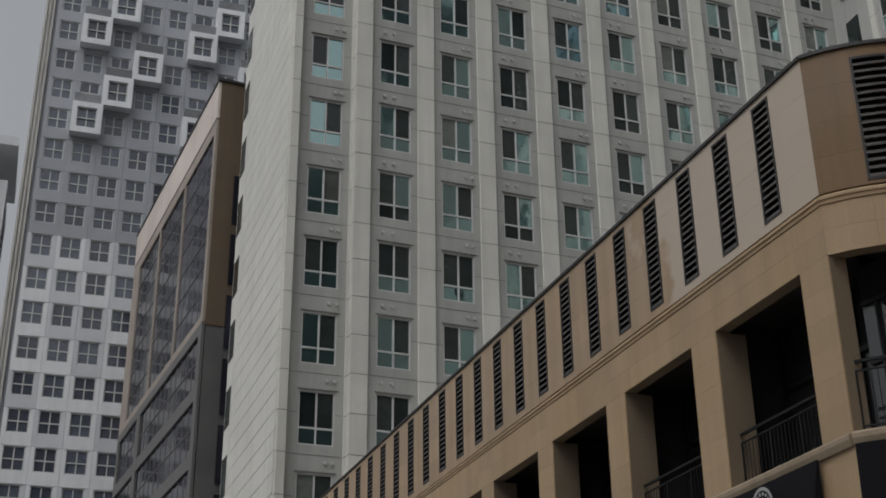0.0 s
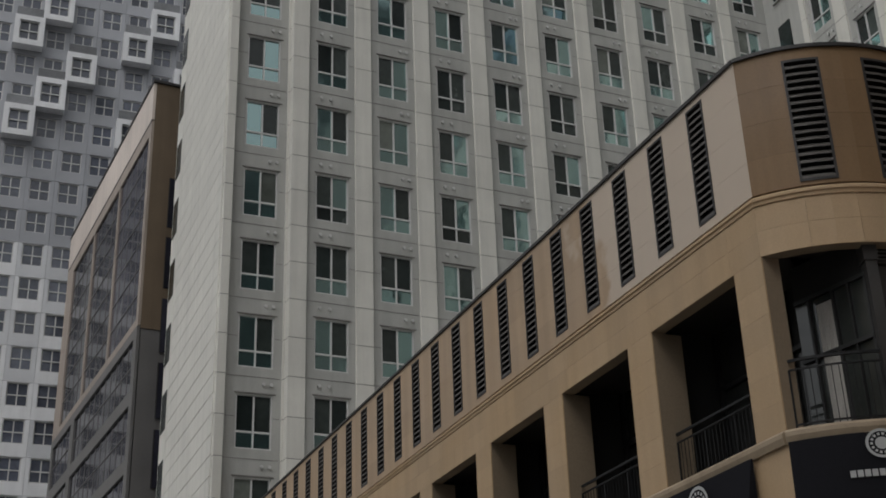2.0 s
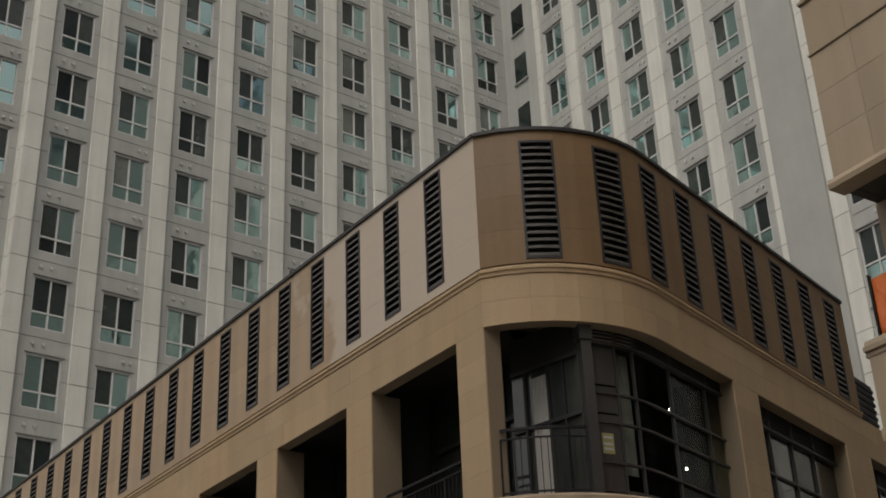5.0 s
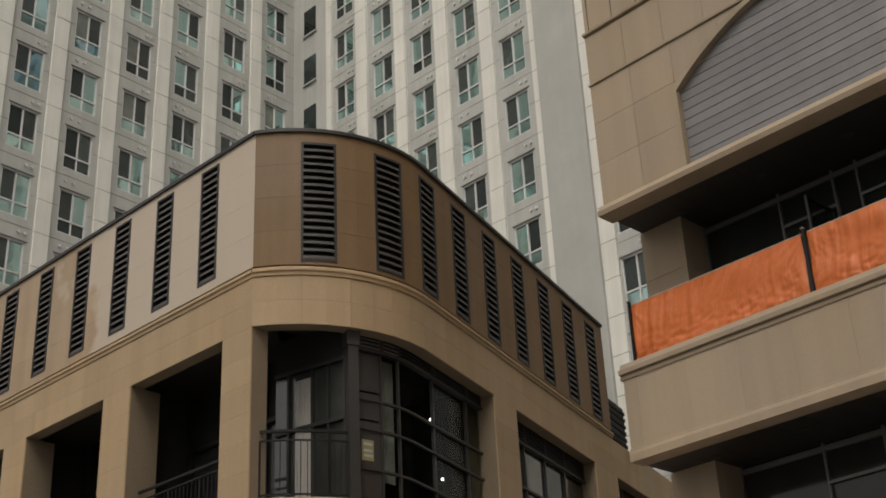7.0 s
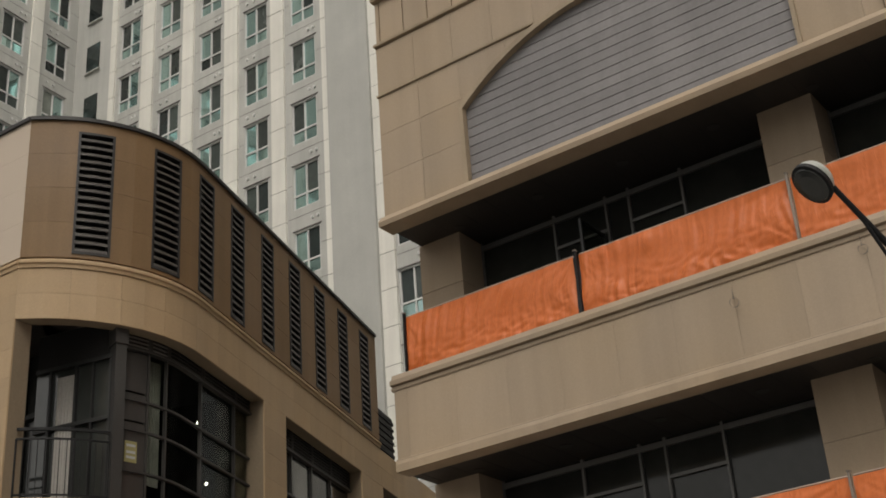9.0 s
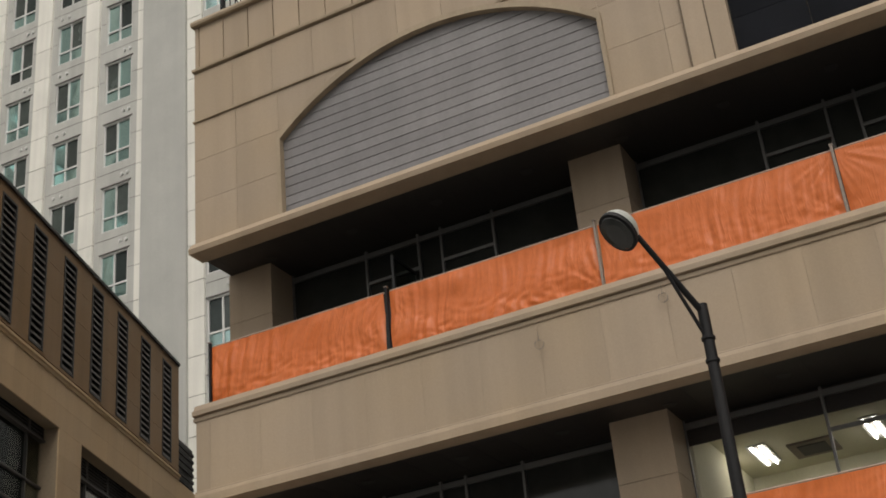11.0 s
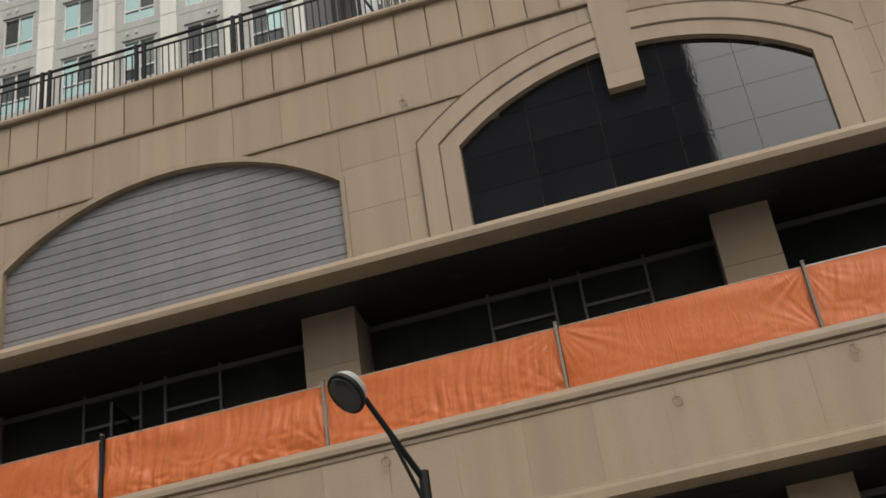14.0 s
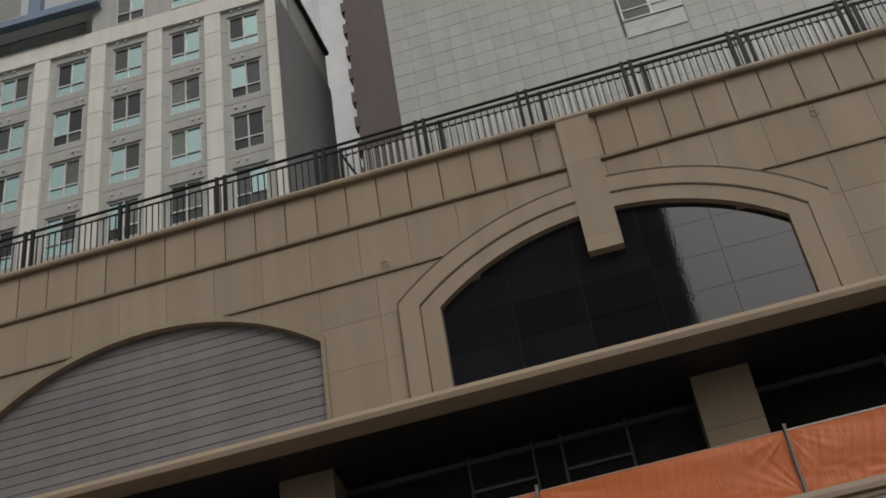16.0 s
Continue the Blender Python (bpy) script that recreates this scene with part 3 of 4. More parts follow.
for i, (a, c) in enumerate(OPEN_L):
    bm = bmesh.new()
    slab(bm, on_left, a - 0.5, c + 0.5, 1.9, 1.95, 8.55, Z_IN, 2.0)
    glazing = part("balcony_glazing", bm, DARKGLASS, podium, "dark glass doors behind the balcony")
    bm = bmesh.new()
    for f in (0.0, 0.33, 0.62, 1.0):
        s = a - 0.3 + (c - a + 0.6) * f
        slab(bm, on_left, s - 0.05, s + 0.05, 1.8, 1.9, 8.55, Z_IN)
    slab(bm, on_left, a - 0.4, c + 0.4, 1.8, 1.9, 10.9, 11.0, 2.0)
    part("frame", bm, FRAMEDARK, glazing)
    # added pale pleated strip, standing for the reflecting panes of the doors
    bm = bmesh.new()
    f = (0.36, 0.66, 0.05, 0.4, 0.64, 0.1)[i % 6]
    s0 = a - 0.3 + (c - a + 0.6) * f
    sweep(bm, [(lambda d, z, s=s, k=k: on_left(s, d + 0.02 * (k % 2), z)) for k, s in enumerate(steps(s0, s0 + 0.24 * (c - a), 0.06))], [(1.86, 8.6), (1.87, 8.6), (1.87, 10.9), (1.86, 10.9)])
    part("drape", bm, CURTAIN, glazing, "pale grey strip standing for light panes at the balcony doors")
    if i < 6:
        railing(on_left, a + 0.02, c - 0.02, 0.35, 8.6, 9.72, podium)
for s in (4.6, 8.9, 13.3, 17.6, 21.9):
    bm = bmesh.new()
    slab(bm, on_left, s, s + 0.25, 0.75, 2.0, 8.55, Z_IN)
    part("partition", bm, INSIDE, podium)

# corner balcony and the glazed bay that follows the curve
railing(on_right, 0.15, 1.92, 0.2, 8.6, 9.9, podium)


def slant(s, d, z):
    """The balcony's glazed wall, which runs slantwise from deep behind the pillar out to the corner post."""
    a, c = Vector(on_right(0.0, 1.6, 0)), Vector(on_right(2.02, 0.36, 0))
    t = (c - a).normalized()
    p = a + (c - a) * (s / 2.02) + Vector((-t.y, t.x, 0)) * d
    return (p.x, p.y, z)


bm = bmesh.new()
slab(bm, slant, 0.02, 2.02, 0.0, 0.03, 8.55, 11.5)
glazing = part("balcony_glazing", bm, ALLEYGLASS, podium, "dark glass doors slanting behind the corner balcony")
for a, c in ((0.40, 0.46), (1.06, 1.12), (1.50, 1.54), (1.94, 2.0)):
    bm = bmesh.new()
    slab(bm, slant, a, c, -0.07, 0.0, 8.55, 11.5)
    part("mullion", bm, FRAMEDARK, glazing)
for z in (10.28, 11.5):
    bm = bmesh.new()
    slab(bm, slant, 0.05, 2.0, -0.08, 0.0, z - 0.04, z + 0.04)
    part("transom", bm, FRAMEDARK, glazing)
# added black sheet in place of the shaded void over the doors
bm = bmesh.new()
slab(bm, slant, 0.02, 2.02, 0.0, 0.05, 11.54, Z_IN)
part("upper_panel", bm, INSIDE, glazing, "black sheet standing for the dark void above the doors")
blind = thing("balcony_curtain", "pale grey curtain hanging at the corner balcony glass", "curtain")
bm = bmesh.new()
sweep(bm, [(lambda d, z, s=s, i=i: slant(s, d + 0.02 * (i % 2), z)) for i, s in enumerate(steps(0.62, 1.04, 0.04))], [(-0.05, 8.6), (-0.03, 8.6), (-0.03, 11.3), (-0.05, 11.3)])
part("cloth", bm, CURTAIN, blind)


def bay(a, c, posts, pane, vents, bars):
    """A glazed bay; vents: the stretches of the band above the glass that are open louvres; bars: heights of the transoms."""
    bm = bmesh.new()
    slab(bm, on_right, a, c, 0.42, 0.46, 8.55, bars[-1])
    glz = part("shopfront_glazing", bm, pane, podium, "dark curved shopfront glass with thin mullions")
    for s in posts:
        bm = bmesh.new()
        slab(bm, on_right, s - 0.025, s + 0.025, 0.36, 0.43, 8.55, Z_IN)
        part("mullion", bm, POSTGREY, glz)
    for zz in bars:
        bm = bmesh.new()
        slab(bm, on_right, a, c, 0.35 if zz < bars[-1] else 0.30, 0.43, zz - 0.022, zz + 0.022)
        part("transom", bm, POSTGREY, glz)
    bm = bmesh.new()
    slab(bm, on_right, a, c, 0.40, 0.44, bars[-1] + 0.03, Z_IN)
    band = part("vent_band", bm, INSIDE, glz, "dark louvred band above the glass")
    for v0, v1, mt in vents:
        for i in range(6):
            bm = bmesh.new()
            zb = bars[-1] + 0.06 + i * 0.08
            sweep(bm, [(lambda d, z, s=s: on_right(s, d, z)) for s in steps(v0, v1, 0.4)], [(0.34, zb), (0.34, zb + 0.03), (0.395, zb + 0.06), (0.395, zb + 0.03)])
            part("slat", bm, mt, band)
        for e in (v0 - 0.03, v1 - 0.015):
            bm = bmesh.new()
            slab(bm, on_right, e, e + 0.045, 0.33, 0.395, bars[-1] + 0.03, Z_IN)
            part("vent_stile", bm, POSTGREY, band)
    return glz


front = bay(2.2, 7.1, (2.87, 3.42, 4.84, 6.38), SHOPGLASS, ((2.24, 2.84, CFRAME), (2.92, 3.4, CFRAME), (3.48, 4.8, LOUVRE), (4.9, 6.34, LOUVRE), (6.42, 7.05, LOUVRE)), (8.75, 9.3, 10.1, 10.7, 11.72))
front.visible_shadow = False
for z0, z1 in ((8.6, 10.26), (10.3, 10.84), (10.88, 11.68)):
    bm = bmesh.new()
    slab(bm, on_right, 2.2, 2.84, 0.395, 0.415, z0, z1)
    part("blank_panel", bm, BAYPANEL, front, "plain grey panel beside the post")
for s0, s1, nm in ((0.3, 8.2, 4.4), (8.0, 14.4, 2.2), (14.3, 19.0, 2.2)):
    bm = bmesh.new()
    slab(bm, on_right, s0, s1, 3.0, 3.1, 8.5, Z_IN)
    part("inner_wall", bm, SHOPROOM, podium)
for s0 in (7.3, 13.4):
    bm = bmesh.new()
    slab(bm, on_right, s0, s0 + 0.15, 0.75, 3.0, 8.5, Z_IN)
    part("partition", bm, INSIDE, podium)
curtain = thing("curtain", "pale grey curtain drawn behind shop glass", "curtain")
bm = bmesh.new()
sweep(bm, [(lambda d, z, s=s, i=i: on_right(s, d + 0.02 * (i % 2), z)) for i, s in enumerate(steps(2.92, 3.4, 0.04))], [(0.52, 9.15), (0.54, 9.15), (0.54, 11.66), (0.52, 11.66)])
part("cloth", bm, CURTAIN, curtain)
for s, d, z in ((5.88, 1.0, 11.24), (6.32, 1.0, 10.02)):
    pl = thing("pendant_lamp", "small lit pendant lamp inside the shop", "lamp", group="shop lamps")
    bm = bmesh.new()
    tube(bm, on_right(s, d, z + 0.08), on_right(s, d, Z_IN), 0.008, None, 5)
    part("cord", bm, IRON, pl)
    bm = bmesh.new()
    tube(bm, on_right(s, d, z), on_right(s, d, z + 0.05), 0.032, 0.016, 10)
    part("bulb", bm, SPOT, pl)
for a, c, posts in ((8.28, 13.1, (9.4, 10.6, 11.8)), (14.7, 18.6, (15.9, 17.2))):
    bay(a, c, posts, ALLEYGLASS, [(e + 0.04, f - 0.04, LOUVRE) for e, f in zip((a, *posts), (*posts, c))], (8.75, 9.55, 10.45, 11.5))
bm = bmesh.new()
slab(bm, on_right, 1.95, 2.18, 0.16, 0.5, 8.55, 11.7)
post = part("corner_post", bm, POSTGREY, podium, "grey metal post beside the glazed bay")
bm = bmesh.new()
slab(bm, on_right, 1.92, 2.2, 0.13, 0.5, 11.7, Z_IN)
part("post_head", bm, POSTGREY, post)
notice = thing("notice", "small faded yellow paper notice stuck on shop glass", "notice")
bm = bmesh.new()
slab(bm, on_right, 2.34, 2.64, 0.385, 0.39, 9.47, 9.88)
part("paper", bm, YELLOW, notice)
for z in (9.54, 9.64, 9.77):
    bm = bmesh.new()
    slab(bm, on_right, 2.38, 2.60, 0.378, 0.383, z, z + 0.05)
    part("print_bar", bm, PRINT, notice, "pale printed bar")

# awning signs under the string course
def awning(place, a, c, z0, z1, out, label):
    sg = thing("awning_sign", label, "sign", group="shop awning signs")
    bm = bmesh.new()
    sweep(bm, [(lambda d, z, s=s: place(s, d, z)) for s in steps(a, c, 0.3)], [(-0.1, z1), (-0.14, z1), (-out, z0 + 0.25), (-out, z0), (-0.1, z0)])
    part("awning_body", bm, SIGN, sg)
    return sg


def badge(sg, place, s, d, z, r):
    """A round white emblem of plain rings."""
    for r0, r1 in ((r * 0.82, r), (0.0, r * 0.42)):
        bm = bmesh.new()
        k = 36
        ring = []
        for i in range(k):
            t = 2 * math.pi * i / k
            ring.append([bm.verts.new(place(s + rr * math.cos(t), d, z + rr * math.sin(t))) for rr in (max(r0, 0.002), r1)])
        for i in range(k):
            j = (i + 1) % k
            bm.faces.new((ring[i][0], ring[j][0], ring[j][1], ring[i][1]))
        part("emblem_ring", bm, PRINT, sg, "white printed round emblem")
    for i in range(14):
        t = 2 * math.pi * i / 14
        bm = bmesh.new()
        ca, sa = math.cos(t), math.sin(t)
        pts = [(s + rr * math.cos(t + e), z + rr * math.sin(t + e)) for rr, e in ((r * 0.55, -0.13), (r * 0.72, -0.13), (r * 0.72, 0.13), (r * 0.55, 0.13))]
        bm.faces.new([bm.verts.new(place(a, d, b)) for a, b in pts])
        part("emblem_mark", bm, PRINT, sg)


sg = awning(on_right, 0.05, 6.9, 7.0, 8.3, 0.2, "charcoal shop awning with a white emblem round the curved corner")
badge(sg, on_right, 1.55, -0.21, 8.07, 0.26)
for i in range(11):
    bm = bmesh.new()
    slab(bm, on_right, 0.98 + i * 0.115, 1.07 + i * 0.115, -0.215, -0.19, 7.5, 7.62)
    part("letter_bar", bm, PRINT, sg)
for a, c in OPEN_L[:6]:
    sg = awning(on_left, a + 0.05, c - 0.05, 7.0, 8.3, 0.35, "charcoal shop awning below a balcony")
    if a < 2:
        badge(sg, on_left, a + 1.6, -0.36, 7.8, 0.36)

# ---- corner shop building with arches and orange sheets ----
XC = 18.525


def on_c(y, d, z):
    """y along the front, d inwards."""
    return (XC + d, y, z)


Y0, Y1 = 14.05, -10.0
corner = thing("commercial_building", "sandstone clad commercial building with arched panels and a roof terrace", "building")
part("core_wall", boxes((XC + 0.12, XC + 6, Y1, Y0 - 0.1, 13.95, 19.15)), CBACK, corner)
part("core_wall", boxes((XC + 0.12, XC + 2.2, Y1, Y0 - 0.1, 8.95, 10.3), (XC + 0.12, XC + 0.4, Y1, Y0 - 0.1, 3.0, 5.4)), CBACK, corner)


class Arch:
    def __init__(self, mid, half, spring, apex):
        self.mid, self.half, self.spring = mid, half, spring
        rise = apex - spring
        self.r = (half * half + rise * rise) / (2 * rise)
        self.cz = apex - self.r

    def top(self, y):
        k = y - self.mid
        return self.cz + math.sqrt(max(self.r * self.r - k * k, 0)) if abs(k) <= self.half + 1e-6 else -1e9


ARCH1 = Arch(8.65, 3.37, 15.65, 16.92)
ARCH2 = Arch(-0.02, 3.11, 15.67, 16.86)
RING1 = Arch(-0.02, 3.47, 15.80, 17.19)
RING2 = Arch(-0.02, 3.86, 15.97, 17.57)


def panel_under(y0, y1, z0, z1, d0, d1, mat, owner, low=None, name="stone_panel", gap=0.0035):
    """One cladding panel; low(y) lifts its lower edge where an arch cuts it."""
    y0, y1, z0, z1 = y0 + gap, y1 - gap, z0 + gap, z1 - gap
    n = 1 if low is None else 10
    ys = [y0 + (y1 - y0) * i / n for i in range(n + 1)]
    lo = [max(z0, low(y)) if low else z0 for y in ys]
    keep = [i for i in range(n + 1) if lo[i] < z1 - 0.004]
    if len(keep) < 2:
        return
    a, c = keep[0], keep[-1]
    pts = [(ys[i], lo[i]) for i in range(a, c + 1)] + [(ys[c], z1), (ys[a], z1)]
    bm = bmesh.new()
    prism(bm, pts, d0, d1, on_c)
    part(name, bm, mat, owner)


def grid(y0, y1, wide):
    k = max(1, round(abs(y1 - y0) / wide))
    return [(y0 + (y1 - y0) * i / k, y0 + (y1 - y0) * (i + 1) / k) for i in range(k)]


upper = part("upper_wall", boxes((XC + 0.06, XC + 0.13, Y1, Y0 - 0.05, 17.0, 19.15)), CBACK, corner)
for a, c in [(max(11.438 - 0.624 * (i + 1), Y1), min(11.438 - 0.624 * i, Y0)) for i in range(-5, 35) if 11.438 - 0.624 * i > Y1 + 0.1]:
    panel_under(a, c, 18.08, 19.18, 0.02, 0.12, CSTONE, upper, gap=0.014)


def low_cut(y):
    return max(ARCH1.top(y), ARCH2.top(y))


for a, c in grid(Y1, Y0, 0.97):
    panel_under(a, c, 16.80, 17.975, 0.0, 0.12, CSTONE, upper, low_cut)
spans = [(12.02, Y0), (5.28, 12.02), (3.09, 5.28), (-3.13, 3.09), (Y1, -3.13)]
for y0, y1 in spans:
    for a, c in grid(y0, y1, 1.05):
        for z0, z1 in ((13.95, 14.9), (14.9, 15.85), (15.85, 16.75)):
            if y0 in (5.28, -3.13):
                if z1 > 15.7:
                    panel_under(a, c, z0, z1, 0.0, 0.12, CSTONE, upper, low_cut)
            else:
                panel_under(a, c, z0, z1, 0.0, 0.12, CSTONE, upper)


def c_mould(name, y0, y1, prof, mat=MOULD):
    bm = bmesh.new()
    sweep(bm, [(lambda d, z, y=y: on_c(y, d, z)) for y in (y0, y1)], prof)
    return part(name, bm, mat, corner)


c_mould("coping", Y1, Y0 + 0.04, [(0.5, 19.18), (-0.07, 19.18), (-0.09, 19.23), (-0.07, 19.30), (0.5, 19.30)])
c_mould("string_course", Y1, Y0 + 0.03, [(0.1, 18.0), (-0.05, 18.02), (-0.06, 18.07), (-0.02, 18.1), (0.1, 18.1)])
for a, c in ((10.2, Y0 + 0.02), (3.2, 7.1), (Y1, -3.2)):
    c_mould("string_course", a, c, [(0.1, 16.76), (-0.035, 16.765), (-0.04, 16.80), (0.1, 16.82)])
c_mould("eaves_lip", Y1, Y0 + 0.05, [(0.3, 13.70), (-0.14, 13.70), (-0.16, 13.80), (-0.05, 13.95), (0.3, 13.95)], CSTONE)


def arch_line(arch, off, south, north):
    """Points over an arch, off metres outside it, from the south foot to the north foot."""
    half = math.asin(arch.half / arch.r)
    r = arch.r + off
    pts = [(arch.mid + r * math.sin(t), arch.cz + r * math.cos(t)) for t in (-half + 2 * half * i / 28 for i in range(29))]
    if south:
        pts = [(pts[0][0], 13.95)] + pts
    if north:
        pts = pts + [(pts[-1][0], 13.95)]
    return pts


def arch_band(inn, out, d0, d1, name, mat):
    """A flat band between two arch lines."""
    bm = bmesh.new()
    rows = [[bm.verts.new(on_c(y, d, z)) for (y, z), d in ((a, d0), (c, d0), (c, d1), (a, d1))] for a, c in zip(inn, out)]
    for a, c in zip(rows, rows[1:]):
        for i in range(4):
            bm.faces.new((a[i], a[(i + 1) % 4], c[(i + 1) % 4], c[i]))
    bm.faces.new(rows[0])
    bm.faces.new(list(reversed(rows[-1])))
    return part(name, bm, mat, corner)


arch_band(arch_line(ARCH1, -0.06, True, True), arch_line(ARCH1, 0.06, True, True), -0.05, 0.15, "arch_moulding", MOULD)
arch_band(arch_line(ARCH2, 0.0, True, True), arch_line(RING1, -0.014, True, True), -0.03, 0.12, "arch_moulding", CSTONE)
arch_band(arch_line(RING1, 0.014, True, True), arch_line(RING2, -0.016, True, True), -0.052, 0.12, "arch_moulding", CSTONE)
# thin dark bands draw the shaded edges of the arch mouldings
arch_band(arch_line(RING1, -0.02, False, True), arch_line(RING1, 0.014, False, True), -0.044, 0.10, "arch_groove", GROOVE_SHADE)
arch_band(arch_line(RING2, -0.018, False, True), arch_line(RING2, 0.018, False, True), -0.056, 0.10, "arch_groove", GROOVE_SHADE)

key = part("keystone", boxes((XC - 0.065, XC + 0.12, -0.30, 0.32, 15.98, 19.16)), CBACK, corner, "tall sandstone keystone")
for z0, z1 in ((15.97, 16.28), (16.285, 18.05), (18.055, 19.17)):
    part("stone_block", boxes((XC - 0.072, XC + 0.1, -0.31, 0.33, z0, z1)), CSTONE, key)

# grey boards in the first arch, polished black slabs in the second
field = part("arch_field", boxes((XC + 0.16, XC + 0.2, 5.2, 12.1, 13.95, 16.95)), INSIDE, corner, "arch filled with grey horizontal boards")
ZB = [13.96 + 0.205 * i for i in range(15)]
for z0 in ZB:
    bm = bmesh.new()
    n = 24
    zt = min(z0 + 0.187, 16.9)
    half = ARCH1.half if z0 < ARCH1.spring else math.sqrt(max(ARCH1.r ** 2 - (z0 - ARCH1.cz) ** 2, 0))
    half_t = ARCH1.half if zt < ARCH1.spring else math.sqrt(max(ARCH1.r ** 2 - (zt - ARCH1.cz) ** 2, 0))
    if half > 0.1:
        prism(bm, [(8.65 - half, z0), (8.65 + half, z0), (8.65 + half_t, zt), (8.65 - half_t, zt)], 0.09, 0.15, on_c)
        part("board", bm, SIDING, field)
    else:
        bm.free()
field2 = part("arch_field", boxes((XC + 0.18, XC + 0.22, -3.2, 3.15, 13.95, 16.9)), INSIDE, corner, "arch filled with polished black stone slabs")
for a, c in grid(-3.12, 3.08, 1.24):
    for z0 in (13.95, 14.68, 15.41, 16.14):
        z1 = z0 + 0.73
        bm = bmesh.new()
        ys = [a + 0.004 + (c - a - 0.008) * i / 8 for i in range(9)]
        tops = [min(z1 - 0.004, ARCH2.top(y)) for y in ys]
        keep = [i for i in range(9) if tops[i] > z0 + 0.01]
        if len(keep) > 1:
            prism(bm, [(ys[keep[0]], z0 + 0.004), (ys[keep[-1]], z0 + 0.004)] + [(ys[i], tops[i]) for i in reversed(keep)], 0.10, 0.17, on_c)
            part("stone_slab", bm, GRANITE, field2)
        else:
            bm.free()

# two storeys of recessed glass behind balconies
PILLARS = [13.6, 6.15, -1.27, -8.7]


def storey(z_soff, z_led, lit):
    """z_soff: underside over the balcony; z_led: top of the ledge that the sheets stand on."""
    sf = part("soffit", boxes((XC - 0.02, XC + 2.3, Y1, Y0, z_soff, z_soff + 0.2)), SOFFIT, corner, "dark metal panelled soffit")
    for y in [13.0 - 1.86 * i for i in range(12)]:
        bm = bmesh.new()
        tube(bm, (XC + 1.05, y, z_soff - 0.012), (XC + 1.05, y, z_soff + 0.05), 0.11, 0.11, 16)
        part("downlight", bm, POSTGREY, sf)
    for y in [Y0 - 0.2 - 0.62 * i for i in range(39)]:
        bm = boxes((XC + 0.15, XC + 2.1, y - 0.006, y + 0.006, z_soff - 0.004, z_soff + 0.02))
        part("seam", bm, LOUVRE, sf)
    for y in PILLARS:
        col = part("pillar", boxes((XC + 1.2, XC + 2.3, y - 0.47, y + 0.47, z_led - 0.5, z_soff)), CBACK, corner, "square sandstone pillar")
        for z0, z1 in ((z_led - 0.5, z_led + 0.7), (z_led + 0.7, z_led + 1.95), (z_led + 1.95, z_soff)):
            bm = boxes((XC + 1.17, XC + 2.28, y - 0.5, y + 0.5, z0 + 0.004, z1 - 0.004))
            part("stone_panel", bm, CSTONE, col)
    wx = XC + 2.0
    for yc in PILLARS:
        hi, lo = yc - 0.5, yc - 7.42 + 0.5
        is_lit = lit and yc == PILLARS[1]
        panes = [hi] + ([11.36, 10.19, 9.69, 8.58] if yc > 13 else [lo + 4.14, lo + 2.97, lo + 2.45, lo + 1.27]) + [lo]
        if not is_lit:
            bm = boxes((wx, wx + 0.03, lo, hi, z_led - 0.4, z_soff))
            glz = part("glazing", bm, CGLASS, corner, "dark tinted window wall")
        else:
            glz = part("glazing", boxes((wx, wx + 0.03, lo, panes[2] - 0.12, z_led - 0.4, z_soff)), CGLASS, corner, "window wall, clear beside a lit room")
            part("header_blind", boxes((wx + 0.02, wx + 0.06, panes[2] - 0.12, hi, z_soff - 0.42, z_soff)), SOFFIT, glz, "dark roller blind at the window head")
        for y in panes:
            part("mullion", boxes((wx - 0.07, wx, y - 0.022, y + 0.022, z_led - 0.4, z_soff)), CFRAME, glz)
        part("transom", boxes((wx - 0.06, wx, lo, hi, z_soff - 0.16, z_soff - 0.06)), CFRAME, glz)
        part("transom", boxes((wx - 0.06, wx, panes[2], panes[1], z_soff - 0.745, z_soff - 0.685)), CFRAME, glz)
        part("transom", boxes((wx - 0.06, wx, panes[4], panes[3], z_soff - 0.745, z_soff - 0.685)), CFRAME, glz)


storey(13.75, 10.72, False)
storey(8.76, 5.75, True)
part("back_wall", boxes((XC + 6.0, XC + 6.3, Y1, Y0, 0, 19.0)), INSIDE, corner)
part("side_wall", boxes((XC + 2.35, XC + 6, Y0 - 0.3, Y0, 0, 13.9)), CSTONE, corner, "sandstone wall towards the alley")
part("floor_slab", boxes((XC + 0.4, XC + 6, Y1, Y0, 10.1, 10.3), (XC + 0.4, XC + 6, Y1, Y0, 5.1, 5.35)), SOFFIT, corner)

